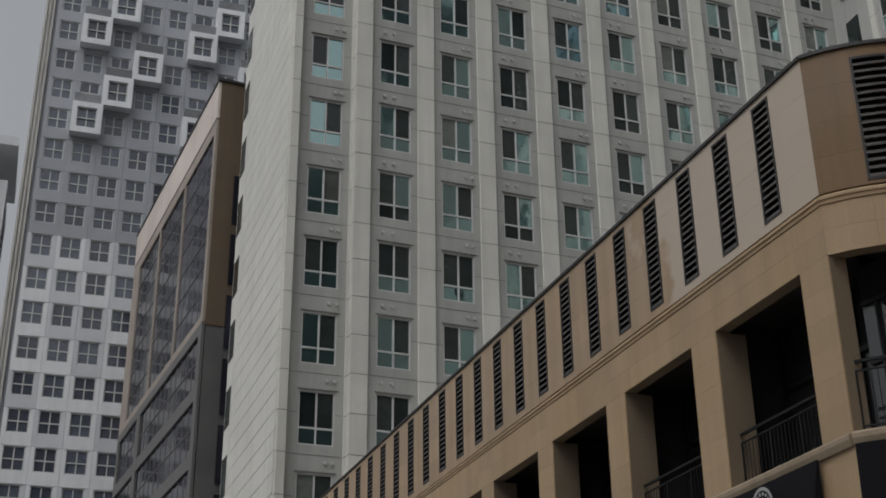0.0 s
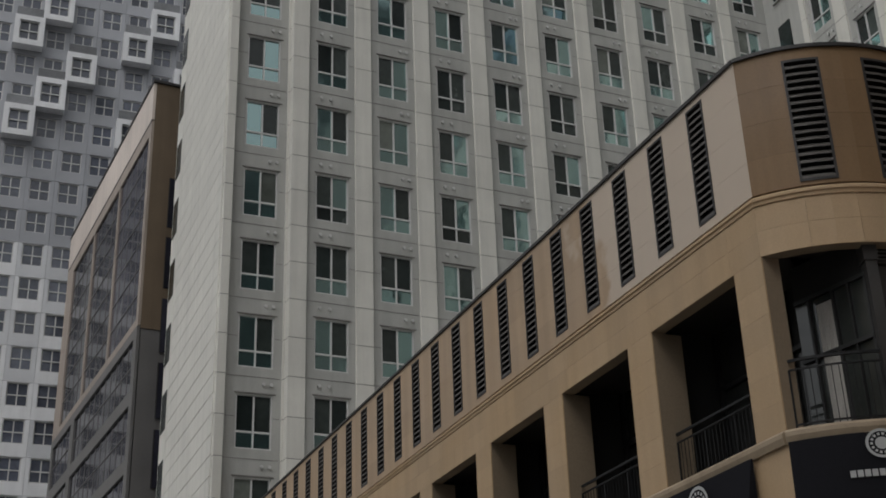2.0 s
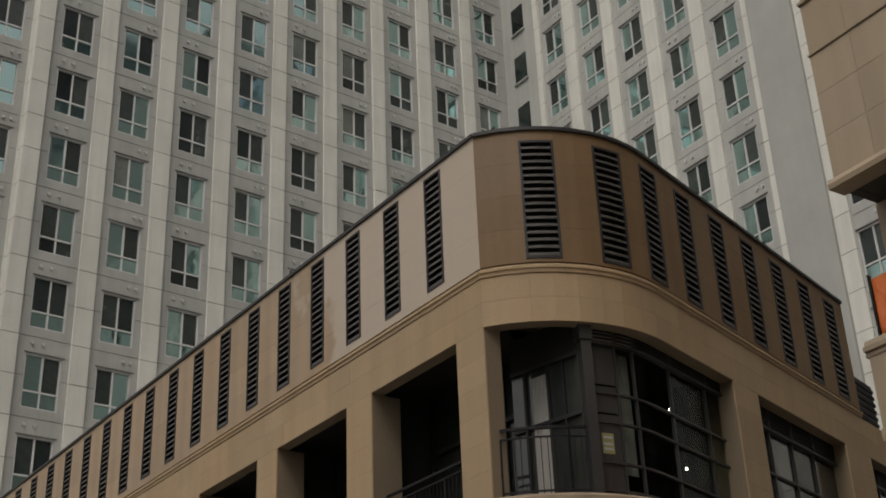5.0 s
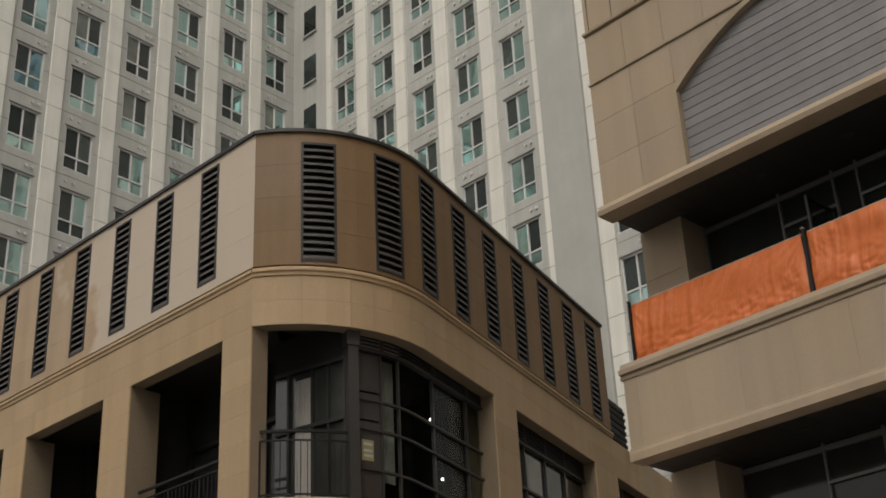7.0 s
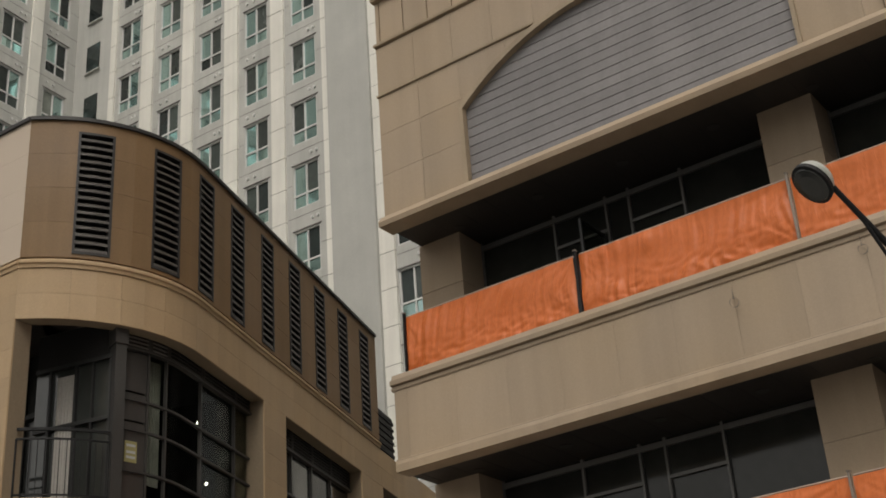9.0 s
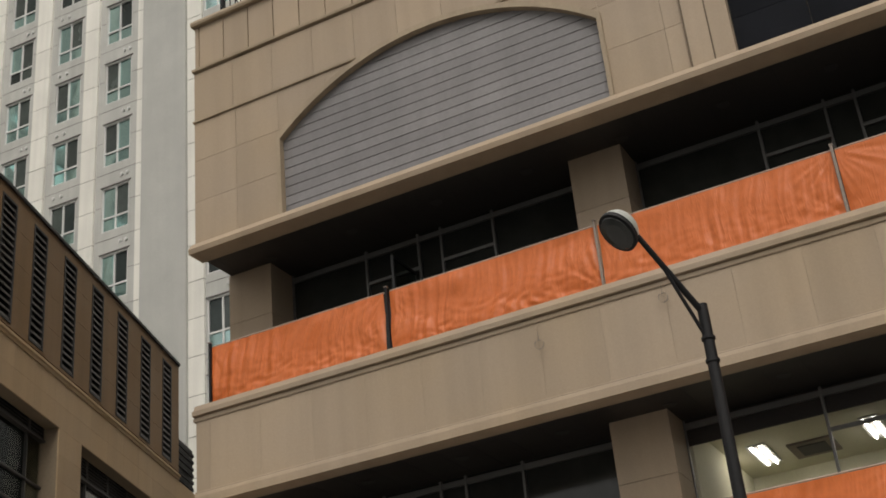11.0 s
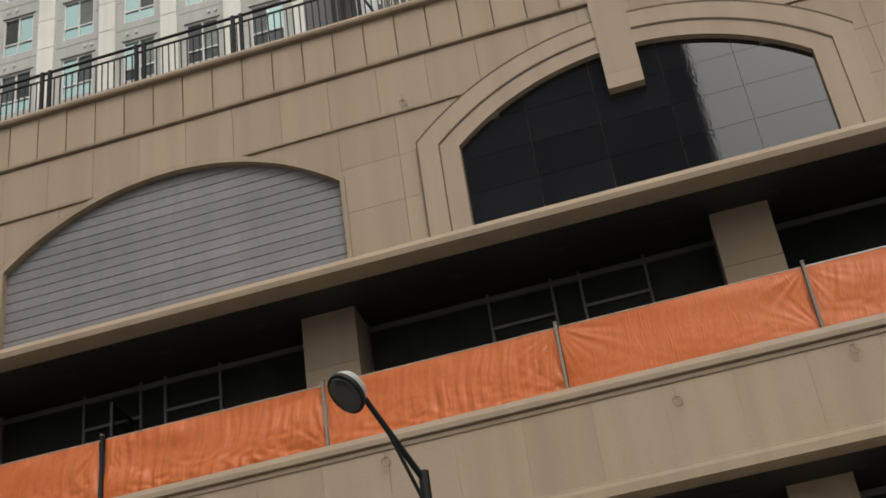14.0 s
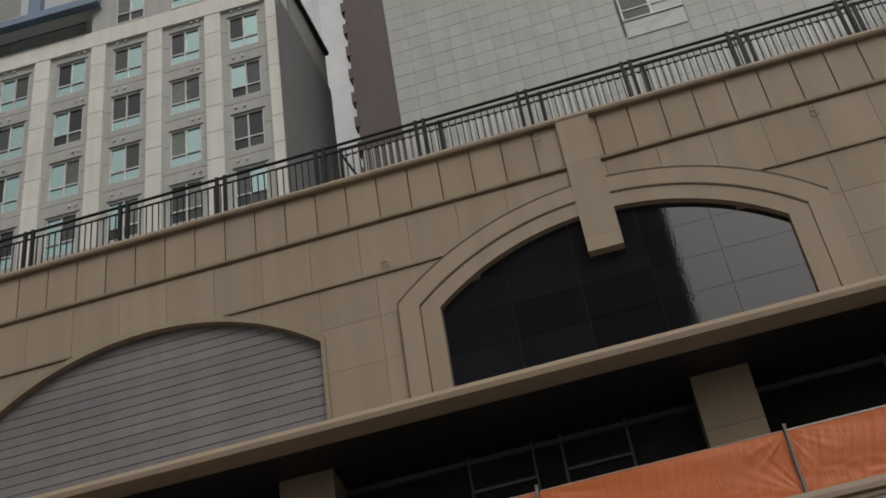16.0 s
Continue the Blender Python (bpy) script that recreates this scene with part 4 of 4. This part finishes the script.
# the ledge: deep fascia of tall panels under a double moulding
for zf0, zf1, zl in ((8.98, 10.30, 10.72), (4.0, 5.32, 5.75)):
    fas = part("fascia", boxes((XC + 0.05, XC + 0.13, Y1, Y0 - 0.02, zf0, zf1)), CBACK, corner, "sandstone fascia below the balcony")
    for a, c in [(max(3.93 + 1.09 * i, Y1), min(5.02 + 1.09 * i, Y0)) for i in range(-13, 10) if 3.93 + 1.09 * i < Y0 - 0.1]:
        panel_under(a, c, zf0, zf1, 0.0, 0.08, CSTONE, fas, gap=0.0016)
    c_mould("ledge_moulding", Y1, Y0 + 0.05, [(0.5, zf1), (-0.02, zf1), (-0.035, zf1 + 0.055), (0.01, zf1 + 0.065), (0.01, zf1 + 0.09), (-0.065, zf1 + 0.105), (-0.07, zf1 + 0.19), (-0.02, zf1 + 0.21), (0.02, zl - 0.1), (0.5, zl - 0.1)], CSTONE)
    c_mould("fascia_base", Y1, Y0 + 0.02, [(0.36, zf0 - 0.24), (-0.03, zf0 - 0.24), (-0.035, zf0 - 0.1), (-0.015, zf0), (0.36, zf0)], CSTONE)

# orange sheets tied to a railing of posts
POSTS = [13.82, 10.0, 6.02, 2.06, -1.9, -5.86, -9.8]


def sheet(y0, y1, z0, z1, seed, pleats):
    th = thing("tarpaulin", "wrinkled orange tarpaulin sheet tied along a balcony rail", "tarpaulin", group="orange sheets on the balcony rails")
    bm = bmesh.new()
    n, m = 200, 32
    noise.seed_set(1)
    vs = []
    for i in range(n + 1):
        row = []
        for j in range(m + 1):
            u, v = i / n, j / m
            y, z = y0 + (y1 - y0) * u, z0 + (z1 - z0) * v
            warp = noise.noise(Vector((y * 0.9, z * 1.2, seed))) * 0.5
            wide = noise.noise(Vector((y * 7.5 + warp * 2 + z * 1.1, z * 0.55, seed)))
            slim = 1 - 2 * abs(noise.noise(Vector((y * 12 + warp * 3 + z * 2.4, z * 0.9, seed + 4))))
            pleat = (wide * 0.058 + slim * 0.022) * (0.3 + 1.2 * abs(noise.noise(Vector((y * 0.8, z * 1.6, seed + 2)))) + 0.35 * v) * pleats
            creased = 1 - 2 * abs(noise.noise(Vector((y * 3.4 + z * 3.0, z * 6.5 - y * 1.1, seed + 9))))
            crumple = creased * 0.05 * max(0.0, 0.7 - v) * (0.12 + 0.88 * pleats) + noise.noise(Vector((y * 0.7, z * 1.5, seed + 6))) * 0.04
            fan = 0.0
            for end, hook in ((y0, z1), (y1, z1), (y1, z0)):
                reach = math.hypot(y - end, z - hook)
                fan += noise.noise(Vector((math.atan2(z - hook, abs(y - end) + 0.05) * 7.0, end, hook + seed))) * 0.06 * min(reach * 2.5, 1) * math.exp(-reach / 0.4)
            fold, diag = pleat + fan, crumple
            sag = -0.02 * math.sin(u * math.pi * 3 + seed) * max(0.5 - v, 0) * 2
            row.append(bm.verts.new(on_c(y, 0.19 - (fold + diag) * min(1.0, 0.3 + 5 * (1 - v)), z + sag)))
        vs.append(row)
    for i in range(n):
        for j in range(m):
            f = bm.faces.new((vs[i][j], vs[i + 1][j], vs[i + 1][j + 1], vs[i][j + 1]))
            f.smooth = True
    part("cloth", bm, TARP, th)
    bm = bmesh.new()
    tube(bm, on_c(y0, 0.22, z1 + 0.02), on_c(y1, 0.22, z1 + 0.02), 0.02, None, 6)
    part("top_rail", bm, FRAME if y0 < -1.5 else HEM, th, "thin steel rail along the top hem")


for lv, (z0, z1) in enumerate(((10.62, 11.78), (5.65, 6.83))):
    for i, (a, c) in enumerate(zip(POSTS, POSTS[1:])):
        sheet(a - (0.03 if i else 0.0), c + (0.09 if i == 0 else 0.03), z0, z1, i * 3.1 + lv * 17, (1.0, 1.0, 0.6, 0.1, 0.35, 0.6)[i])
    for i, y in enumerate(POSTS):
        po = thing("rail_post", "square steel balcony post between orange sheets", "post", group="balcony posts")
        part("shaft", boxes((XC + 0.10, XC + 0.16, y - 0.022, y + 0.018, z0 - 0.1, z1 + 0.06)), IRON if i < 2 else STEEL, po)
        part("cap", boxes((XC + 0.09, XC + 0.17, y - 0.03, y + 0.026, z1 + 0.06, z1 + 0.08)), STEEL, po)

# the lit room on the lower storey
room = thing("lit_room", "cream painted room with lit fluorescent ceiling lights", "room", kind="structure")
part("ceiling", boxes((XC + 2.1, XC + 6, -1.0, 5.7, 8.70, 8.75)), CREAM, room)
part("wall", boxes((XC + 5.9, XC + 6, -1.0, 5.7, 5.4, 8.7), (XC + 2.1, XC + 6, 5.6, 5.7, 5.4, 8.7), (XC + 2.1, XC + 6, -1.1, -1.0, 5.4, 8.7)), CREAM, room)
for y, x in ((5.0, 4.5), (3.02, 4.4), (1.0, 4.4)):
    fx = thing("ceiling_light", "white recessed fluorescent ceiling light, switched on", "ceiling light", group="room lights")
    part("housing", boxes((XC + x - 0.62, XC + x + 0.62, y - 0.17, y + 0.17, 8.67, 8.70)), FRAME, fx)
    for dy in (-0.08, 0.08):
        bm = bmesh.new()
        tube(bm, (XC + x - 0.58, y + dy, 8.655), (XC + x + 0.58, y + dy, 8.655), 0.022, None, 8)
        part("tube", bm, TUBE, fx)
ac = thing("ceiling_cassette", "grey ceiling air conditioning cassette", "air conditioner")
part("panel", boxes((XC + 4.3, XC + 5.2, 3.75, 4.55, 8.66, 8.70)), STEEL, ac)
part("grille", boxes((XC + 4.45, XC + 5.05, 3.9, 4.4, 8.645, 8.66)), LOUVRE, ac)

# a side-hung sash standing wide open over the sheets
sash = part("open_sash", lattice([0, 0.05, 0.9, 0.95], [-1.0, -0.95, -0.05, 0.0], [(1, 1)], 0.0, 0.05), FRAMEDARK, corner, "dark side-hung sash standing wide open")
sash.matrix_basis = pose(XC + 1.0, 10.27, 12.95)
part("pane", boxes((0.04, 0.91, 0.02, 0.03, -0.96, -0.04)), SHOPGLASS, sash)

# loose cable ends on the facade
for y, z in ((3.97, 16.94), (0.74, 18.95), (-4.18, 17.71), (7.19, 9.91), (5.04, 10.1), (0.46, 9.98), (-2.22, 10.15)):
    cb = thing("cable_loop", "short loop of grey cable hanging on sandstone cladding", "cable", group="cable ends on the facade")
    pts = [(y + 0.02, z + 0.22), (y + 0.01, z + 0.1)]
    pts += [(y + 0.075 * math.cos(t * 0.6 + 1.2), z - 0.02 + 0.085 * math.sin(t * 0.6 + 1.2)) for t in range(11)] + [(y - 0.1, z - 0.12)]
    bm = bmesh.new()
    sweep(bm, [(lambda d, h, p=p, i=i: on_c(p[0] + h * 0.7, -0.03 - 0.004 * i + d, p[1] + h)) for i, p in enumerate(pts)], [(-0.006, -0.006), (0.006, -0.006), (0.006, 0.006), (-0.006, 0.006)])
    part("cable", bm, STEEL, cb)

# rooftop unit on the lower podium roof
unit = thing("rooftop_unit", "dark ribbed rooftop unit on the lower podium roof", "rooftop unit")
bm = bmesh.new()
slab(bm, on_right, 14.75, 16.6, 0.3, 1.6, 13.05, 14.55)
part("casing", bm, LOUVRE, unit)
for i in range(7):
    bm = bmesh.new()
    slab(bm, on_right, 14.72, 16.63, 0.27, 0.3, 13.15 + i * 0.2, 13.24 + i * 0.2)
    part("rib", bm, IRON, unit)

# roof terrace railing
RX = 0.3
terrace = thing("terrace_railing", "black iron roof terrace railing with thin uprights", "railing")
for zz, r, nm in ((20.58, 0.032, "top_rail"), (20.40, 0.022, "mid_rail"), (19.45, 0.022, "bottom_rail")):
    bm = bmesh.new()
    tube(bm, on_c(13.55, RX, zz), on_c(Y1, RX, zz), r, None, 8)
    part(nm, bm, IRON, terrace)
bm = bmesh.new()
tube(bm, on_c(13.52, RX, 20.5), on_c(13.0, RX + 0.02, 19.4), 0.018, None, 6)
part("brace", bm, IRON, terrace)
bal = mesh_of("baluster", boxes((-0.011, 0.011, -0.011, 0.011, 19.45, 20.40)), IRON)
pst = mesh_of("post", boxes((-0.035, 0.035, -0.035, 0.035, 19.28, 20.62)), IRON)
posts_y = [13.52] + [11.57 - 2.13 * i for i in range(11)]
for y in posts_y:
    shared("post", pst, terrace, pose(XC + RX, y, 0))
    if y < 13:
        shared("post", pst, terrace, pose(XC + RX, y - 0.17, 0))
for i in range(int((13.5 - Y1) / 0.135)):
    shared("baluster", bal, terrace, pose(XC + RX, 13.45 - i * 0.135, 0))
inner = thing("terrace_railing", "second railing on the roof terrace with pale slats", "railing")
IX, IZ, IY = XC + 0.75, 20.32, 4.76
for zz, r, nm in ((IZ + 0.55, 0.035, "top_rail"), (IZ + 0.36, 0.022, "mid_rail"), (IZ - 0.85, 0.022, "bottom_rail")):
    bm = bmesh.new()
    tube(bm, (IX, IY, zz), (IX, Y1, zz), r, None, 8)
    part(nm, bm, IRON, inner)
bm = bmesh.new()
tube(bm, (IX, IY, IZ + 0.45), (IX, IY - 0.45, IZ - 0.7), 0.03, None, 6)
part("brace", bm, IRON, inner)
slat = mesh_of("slat", boxes((-0.012, 0.012, -0.03, 0.03, 19.15, IZ + 0.36)), FRAME)
ipost = mesh_of("post", boxes((-0.035, 0.035, -0.04, 0.04, 19.15, IZ + 0.58)), IRON)
for i in range(int((IY - Y1) / 0.15)):
    shared("slat", slat, inner, pose(IX, IY - 0.07 - 0.15 * i, 0))
for i in range(8):
    shared("post", ipost, inner, pose(IX, IY - 2.13 * i, 0))
part("terrace_floor", boxes((XC + 0.5, XC + 14, Y1, Y0 - 0.1, 19.0, 19.15)), PAVING, corner)

# ---- street lamp ----
lamp = thing("street_lamp", "dark steel street lamp with a round head on one arm", "street lamp")
LX, LY = 12.64, 3.06
bm = bmesh.new()
tube(bm, (LX, LY, 0.0), (LX, LY, 7.2), 0.085, 0.058, 16)
part("pole", bm, IRON, lamp)
bm = bmesh.new()
tube(bm, (LX, LY, 0.0), (LX, LY, 0.35), 0.17, 0.15, 16)
part("base_collar", bm, IRON, lamp)
H = Vector((12.03, 3.46, 7.93))
bm = bmesh.new()
tube(bm, (LX, LY, 7.1), tuple(H), 0.036, 0.03, 10)
part("arm", bm, IRON, lamp)
bm = bmesh.new()
tube(bm, (LX, LY, 6.78), tuple(Vector((LX, LY, 7.1)).lerp(H, 0.62)), 0.02, 0.02, 8)
part("brace", bm, IRON, lamp)
for z in (6.55, 6.8):
    bm = bmesh.new()
    tube(bm, (LX, LY, z), (LX, LY, z + 0.03), 0.075, 0.075, 16)
    part("clamp", bm, IRON, lamp)


def dome(bm, c, prof, axis, seg=24):
    q = Vector(axis).to_track_quat("Z", "Y").to_matrix()
    rows = []
    for r, z in prof:
        rows.append([bm.verts.new(Vector(c) + q @ Vector((r * math.cos(2 * math.pi * i / seg), r * math.sin(2 * math.pi * i / seg), z))) for i in range(seg)])
    for a, b in zip(rows, rows[1:]):
        for i in range(seg):
            j = (i + 1) % seg
            bm.faces.new((a[i], a[j], b[j], b[i]))
    bm.faces.new(rows[0])
    bm.faces.new(list(reversed(rows[-1])))
    for v in bm.verts:
        v.co += long * (v.co - Vector(c)).dot(long) * 0.3


axis = Vector((0.62, -0.3, 0.76)).normalized()
long = (H - Vector((LX, LY, 7.1))).normalized()
HC = H + Vector((-0.08, 0.14, 0.03))
bm = bmesh.new()
dome(bm, HC, [(0.165, -0.03), (0.175, 0.0), (0.168, 0.08), (0.14, 0.15), (0.07, 0.185), (0.01, 0.19)], axis)
part("head", bm, TILE, lamp, "pale grey oval lamp head")
bm = bmesh.new()
dome(bm, HC, [(0.16, -0.045), (0.183, -0.04), (0.183, 0.015), (0.16, 0.02)], axis)
part("rim", bm, IRON, lamp, "dark rim round the lens")
bm = bmesh.new()
dome(bm, HC, [(0.158, -0.05), (0.15, -0.06), (0.1, -0.075), (0.01, -0.08)], axis)
part("lens", bm, DARKGLASS, lamp, "dark glass lens")

# ---- brown and glass office block behind the tower ----
office = thing("office_building", "office block with brown stone crown and dark glass bays", "office building", pose(9.73, 76.4, 0, 0, 0, 5.7))
part("wall", boxes((0.0, 12.0, 0.0, 26.0, 0.0, 32.0)), MGREY, office, "grey metal lower walls")
part("crown", boxes((-0.05, 12.0, -0.05, 26.0, 32.0, 49.4)), MBROWN, office, "brown stone upper walls")
part("roof_edge", boxes((-0.3, 12.1, -0.15, 26.1, 49.4, 49.6)), LOUVRE, office)
crown = part("stone_frame", lattice([0.0, 0.55, 8.2, 8.6, 16.0, 16.4, 23.6, 26.0], [32.2, 32.7, 45.6, 46.5], [(1, 1), (3, 1), (5, 1)], 0.06, 0.22), MPALE, office, "pale stone frame round tall glass bays")
part("crown_band", boxes((-0.24, -0.06, 0.0, 26.0, 46.62, 49.38)), MBAND, office, "bleached pale stone band under the roof edge")
crown.matrix_basis = pose(0, 0, 0, 0, 0, 90)
lower = part("metal_frame", lattice([0.0, 0.8, 17.6, 18.8, 25.2, 26.0], [14.0, 15.6, 18.9, 19.8, 23.1, 24.0, 27.3, 28.2, 31.5, 32.15], [(1, 1), (3, 1), (1, 3), (3, 3), (1, 5), (3, 5), (1, 7), (3, 7)], 0.06, 0.24), MGREY, office, "grey metal frame round ribbon windows")
lower.matrix_basis = pose(0, 0, 0, 0, 0, 90)
part("crown_joint", boxes((-0.24, -0.2, 0.0, 26.0, 46.5, 46.62)), LOUVRE, office)
for y0, y1, z0, z1 in [(0.55, 8.2, 32.7, 45.6), (8.6, 16.0, 32.7, 45.6), (16.4, 23.6, 32.7, 45.6)] + [(a, c, z, z + 3.3) for z in (15.6, 19.8, 24.0, 28.2) for a, c in ((0.8, 17.6), (18.8, 25.2))]:
    gl = part("window", boxes((-0.11, -0.06, y0, y1, z0, z1)), MGLASS, office, "dark glass bay")
    k = int((y1 - y0) / 1.5)
    for i in range(1, k):
        y = y0 + (y1 - y0) * i / k
        part("mullion", boxes((-0.14, -0.1, y - 0.03, y + 0.03, z0, z1)), MGREY, gl)
    k = max(2, int((z1 - z0) / 1.8))
    for i in range(1, k):
        z = z0 + (z1 - z0) * i / k
        part("transom", boxes((-0.14, -0.1, y0, y1, z - 0.04, z + 0.04)), MGREY, gl)
for z0 in (18, 22.2, 26.4, 30.6, 34.8, 39.0):
    gl = part("window", boxes((1.15, 2.6, -0.1, -0.03, z0, z0 + 3.5)), MGLASS, office)
    part("mullion", boxes((1.15, 1.2, -0.13, -0.09, z0, z0 + 3.5), (1.7, 1.75, -0.13, -0.09, z0, z0 + 3.5)), LOUVRE, gl)

# ---- far tower with chequered white frames ----
checker = thing("checkered_tower", "far grey and white chequered tower with projecting window boxes", "apartment tower", pose(-1.89, 110, 0))
CW, CH = 2.48, 3.177
part("wall", boxes((-0.28, 32.0, 0.2, 14, 0, 96)), CKGREY, checker)
for x0, x1 in ((-1.14, -0.95), (-0.8, -0.62), (-0.5, -0.3)):
    part("corner_flute", boxes((x0, x1, -0.12, 0.3, 0, 96)), CKSIDE, checker, "beige fluted corner rib")
wf = lattice([0, 0.1, 0.83, 0.93, 1.66, 1.76], [0, 0.1, 0.92, 1.02, 1.95, 2.05], [(1, 1), (3, 1), (1, 3), (3, 3)], 0.0, 0.1)
CK_FRAME = mesh_of("window", wf, FRAME)
CK_PANE = mesh_of("pane", boxes((0.05, 1.71, 0.06, 0.08, 0.05, 2.0)), CKGLASS)
CK_CELLS = {n: mesh_of("panel", lattice([0.01, 0.36, 2.12, CW - 0.01], [0.01, CH - 2.1, CH - 0.05, CH - 0.01], [(1, 1)], 0.0, 0.3), mt) for n, mt in (("w", CKWHITE), ("m", CKMID), ("g", CKGREY))}
BOXED = {}
for c0, r0 in ((0.82, 20.0), (0.0 + 1.82, 21.0), (2.82, 22.0), (0.8, 23.05), (1.8, 24.05), (4.7, 23.05), (5.72, 24.05), (4.75, 20.0), (5.75, 21.0), (6.72, 22.0)):
    BOXED[(round(c0), round(r0))] = True
for r in range(6, 30):
    for c in range(12):
        m = pose(c * CW, -0.06, r * CH - 1.81)
        stair = (r - 2 * c) % 7
        if r >= 17:
            kind = "g"
        elif r >= 14:
            kind = "w" if stair in (0, 1, 4) else "m"
        else:
            kind = "m" if stair in (2, 5) else "w"
        shared("panel", CK_CELLS[kind], checker, m)
        wdw = shared("window", CK_FRAME, checker, m @ pose(0.36, 0.10, CH - 2.1))
        shared("pane", CK_PANE, wdw, pose(0, 0, 0))
bxm = mesh_of("window_box", lattice([-0.11, 0.36, 2.12, 2.59], [0.5, 1.08, 3.13, 3.68], [(1, 1)], -1.0, 0.0), CKWHITE)
bxg = mesh_of("glass_guard", boxes((0.0, 2.48, -0.9, -0.84, 3.69, 4.6)), CKGUARD)
bxp = mesh_of("pane", boxes((0.36, 2.12, -0.7, -0.6, 1.08, 3.13)), CKGLASS)
for c, r in BOXED:
    m = pose(c * CW, -0.1, r * CH - 1.86)
    b0 = shared("window_box", bxm, checker, m)
    shared("window_frame", CK_FRAME, b0, pose(0.36, -0.84, 1.08))
    shared("pane", bxp, b0, pose(0, 0, 0))
    shared("glass_guard", bxg, b0, pose(0, 0, 0))
low = thing("checkered_block", "lower far block with pale panels under a flat roof canopy", "apartment tower", pose(-24.0, 112, 0))
part("wall", boxes((0, 19.8, 0.2, 10, 0, 58.0)), CKMID, low)
part("canopy", boxes((-1, 20.3, -1, 11, 61.0, 61.9)), CKMID, low)
for px in (8.0, 17.5):
    part("canopy_post", boxes((px, px + 0.5, 1, 1.5, 58.0, 61.0)), CKMID, low)
for r in range(4, 18):
    for c in range(4, 8):
        m = pose(c * CW - 1.2, -0.1, r * CH + 1.1)
        shared("panel", CK_CELLS["w" if (r + c) % 2 else "m"], low, m)
        wdw = shared("window", CK_FRAME, low, m @ pose(0.36, 0.10, CH - 2.1))
        shared("pane", CK_PANE, wdw, pose(0, 0, 0))

part("corner_core", boxes((-1.1, -0.3, 0.1, 9, 0, 96)), CKSIDE, checker)
# ---- tiled tower beyond the terrace ----
tiled = thing("tiled_tower", "white tiled tower with a dark brown edge and narrow windows", "apartment tower")
DX = 52.0
back = part("wall", boxes((DX + 0.06, DX + 14, -40, 9.2, 0, 90)), JOINT, tiled)
brown = part("brown_edge", boxes((DX + 0.1, DX + 12, 9.2, 11.6, 0, 90)), BROWN, tiled, "dark brown cladding at the building's edge")
tl = mesh_of("tile", boxes((0, 0.05, 0.012, 1.188, 0.012, 0.988)), TILE)
for j in range(40, 68):
    for i in range(-15, 8):
        y = 9.2 - 1.2 * (8 - i)
        if not (-7.9 < y < -4.4 and 56 <= j < 60):
            shared("tile", tl, back, pose(DX, y, j * 1.0))
for z0 in (44.0, 56.8):
    wn0 = part("window", lattice([0, 0.1, 1.6, 1.75, 3.3, 3.4], [0, 0.1, 0.8, 0.9, 2.9, 3.0], [(1, 1), (3, 1), (1, 3), (3, 3)], 0.0, 0.12), FRAME, tiled)
    wn0.matrix_basis = pose(DX - 0.12, -4.16, z0 + 0.3, 0, 0, -90)
    part("pane", boxes((0.05, 1.68, 0.05, 0.09, 0.05, 2.95)), DARKIN, wn0, "dark half-open pane")
    part("pane", boxes((1.68, 3.35, 0.05, 0.09, 0.05, 2.95)), FROST, wn0)
    part("sill_panel", boxes((DX - 0.05, DX + 0.06, -7.56, -4.16, z0 - 1.0, z0 + 0.28)), FROST, tiled, "pale panel below the window")
for j in range(30, 70):
    part("edge_block", boxes((DX + 0.05, DX + 0.6, 11.55, 11.55 + (0.3 if j % 2 else 0.1), j * 1.0 + 0.05, j * 1.0 + 0.9)), BROWN, tiled)
pale_tower = thing("pale_tower", "plain pale rendered tower in the far distance", "tower")
part("wall", boxes((78, 92, 13, 30, 0, 120)), CKMID, pale_tower)
for y in (14.2, 17.0, 19.8, 22.6, 25.4):
    part("rib", boxes((77.75, 78, y, y + 0.5, 0, 120)), CKMID, pale_tower)
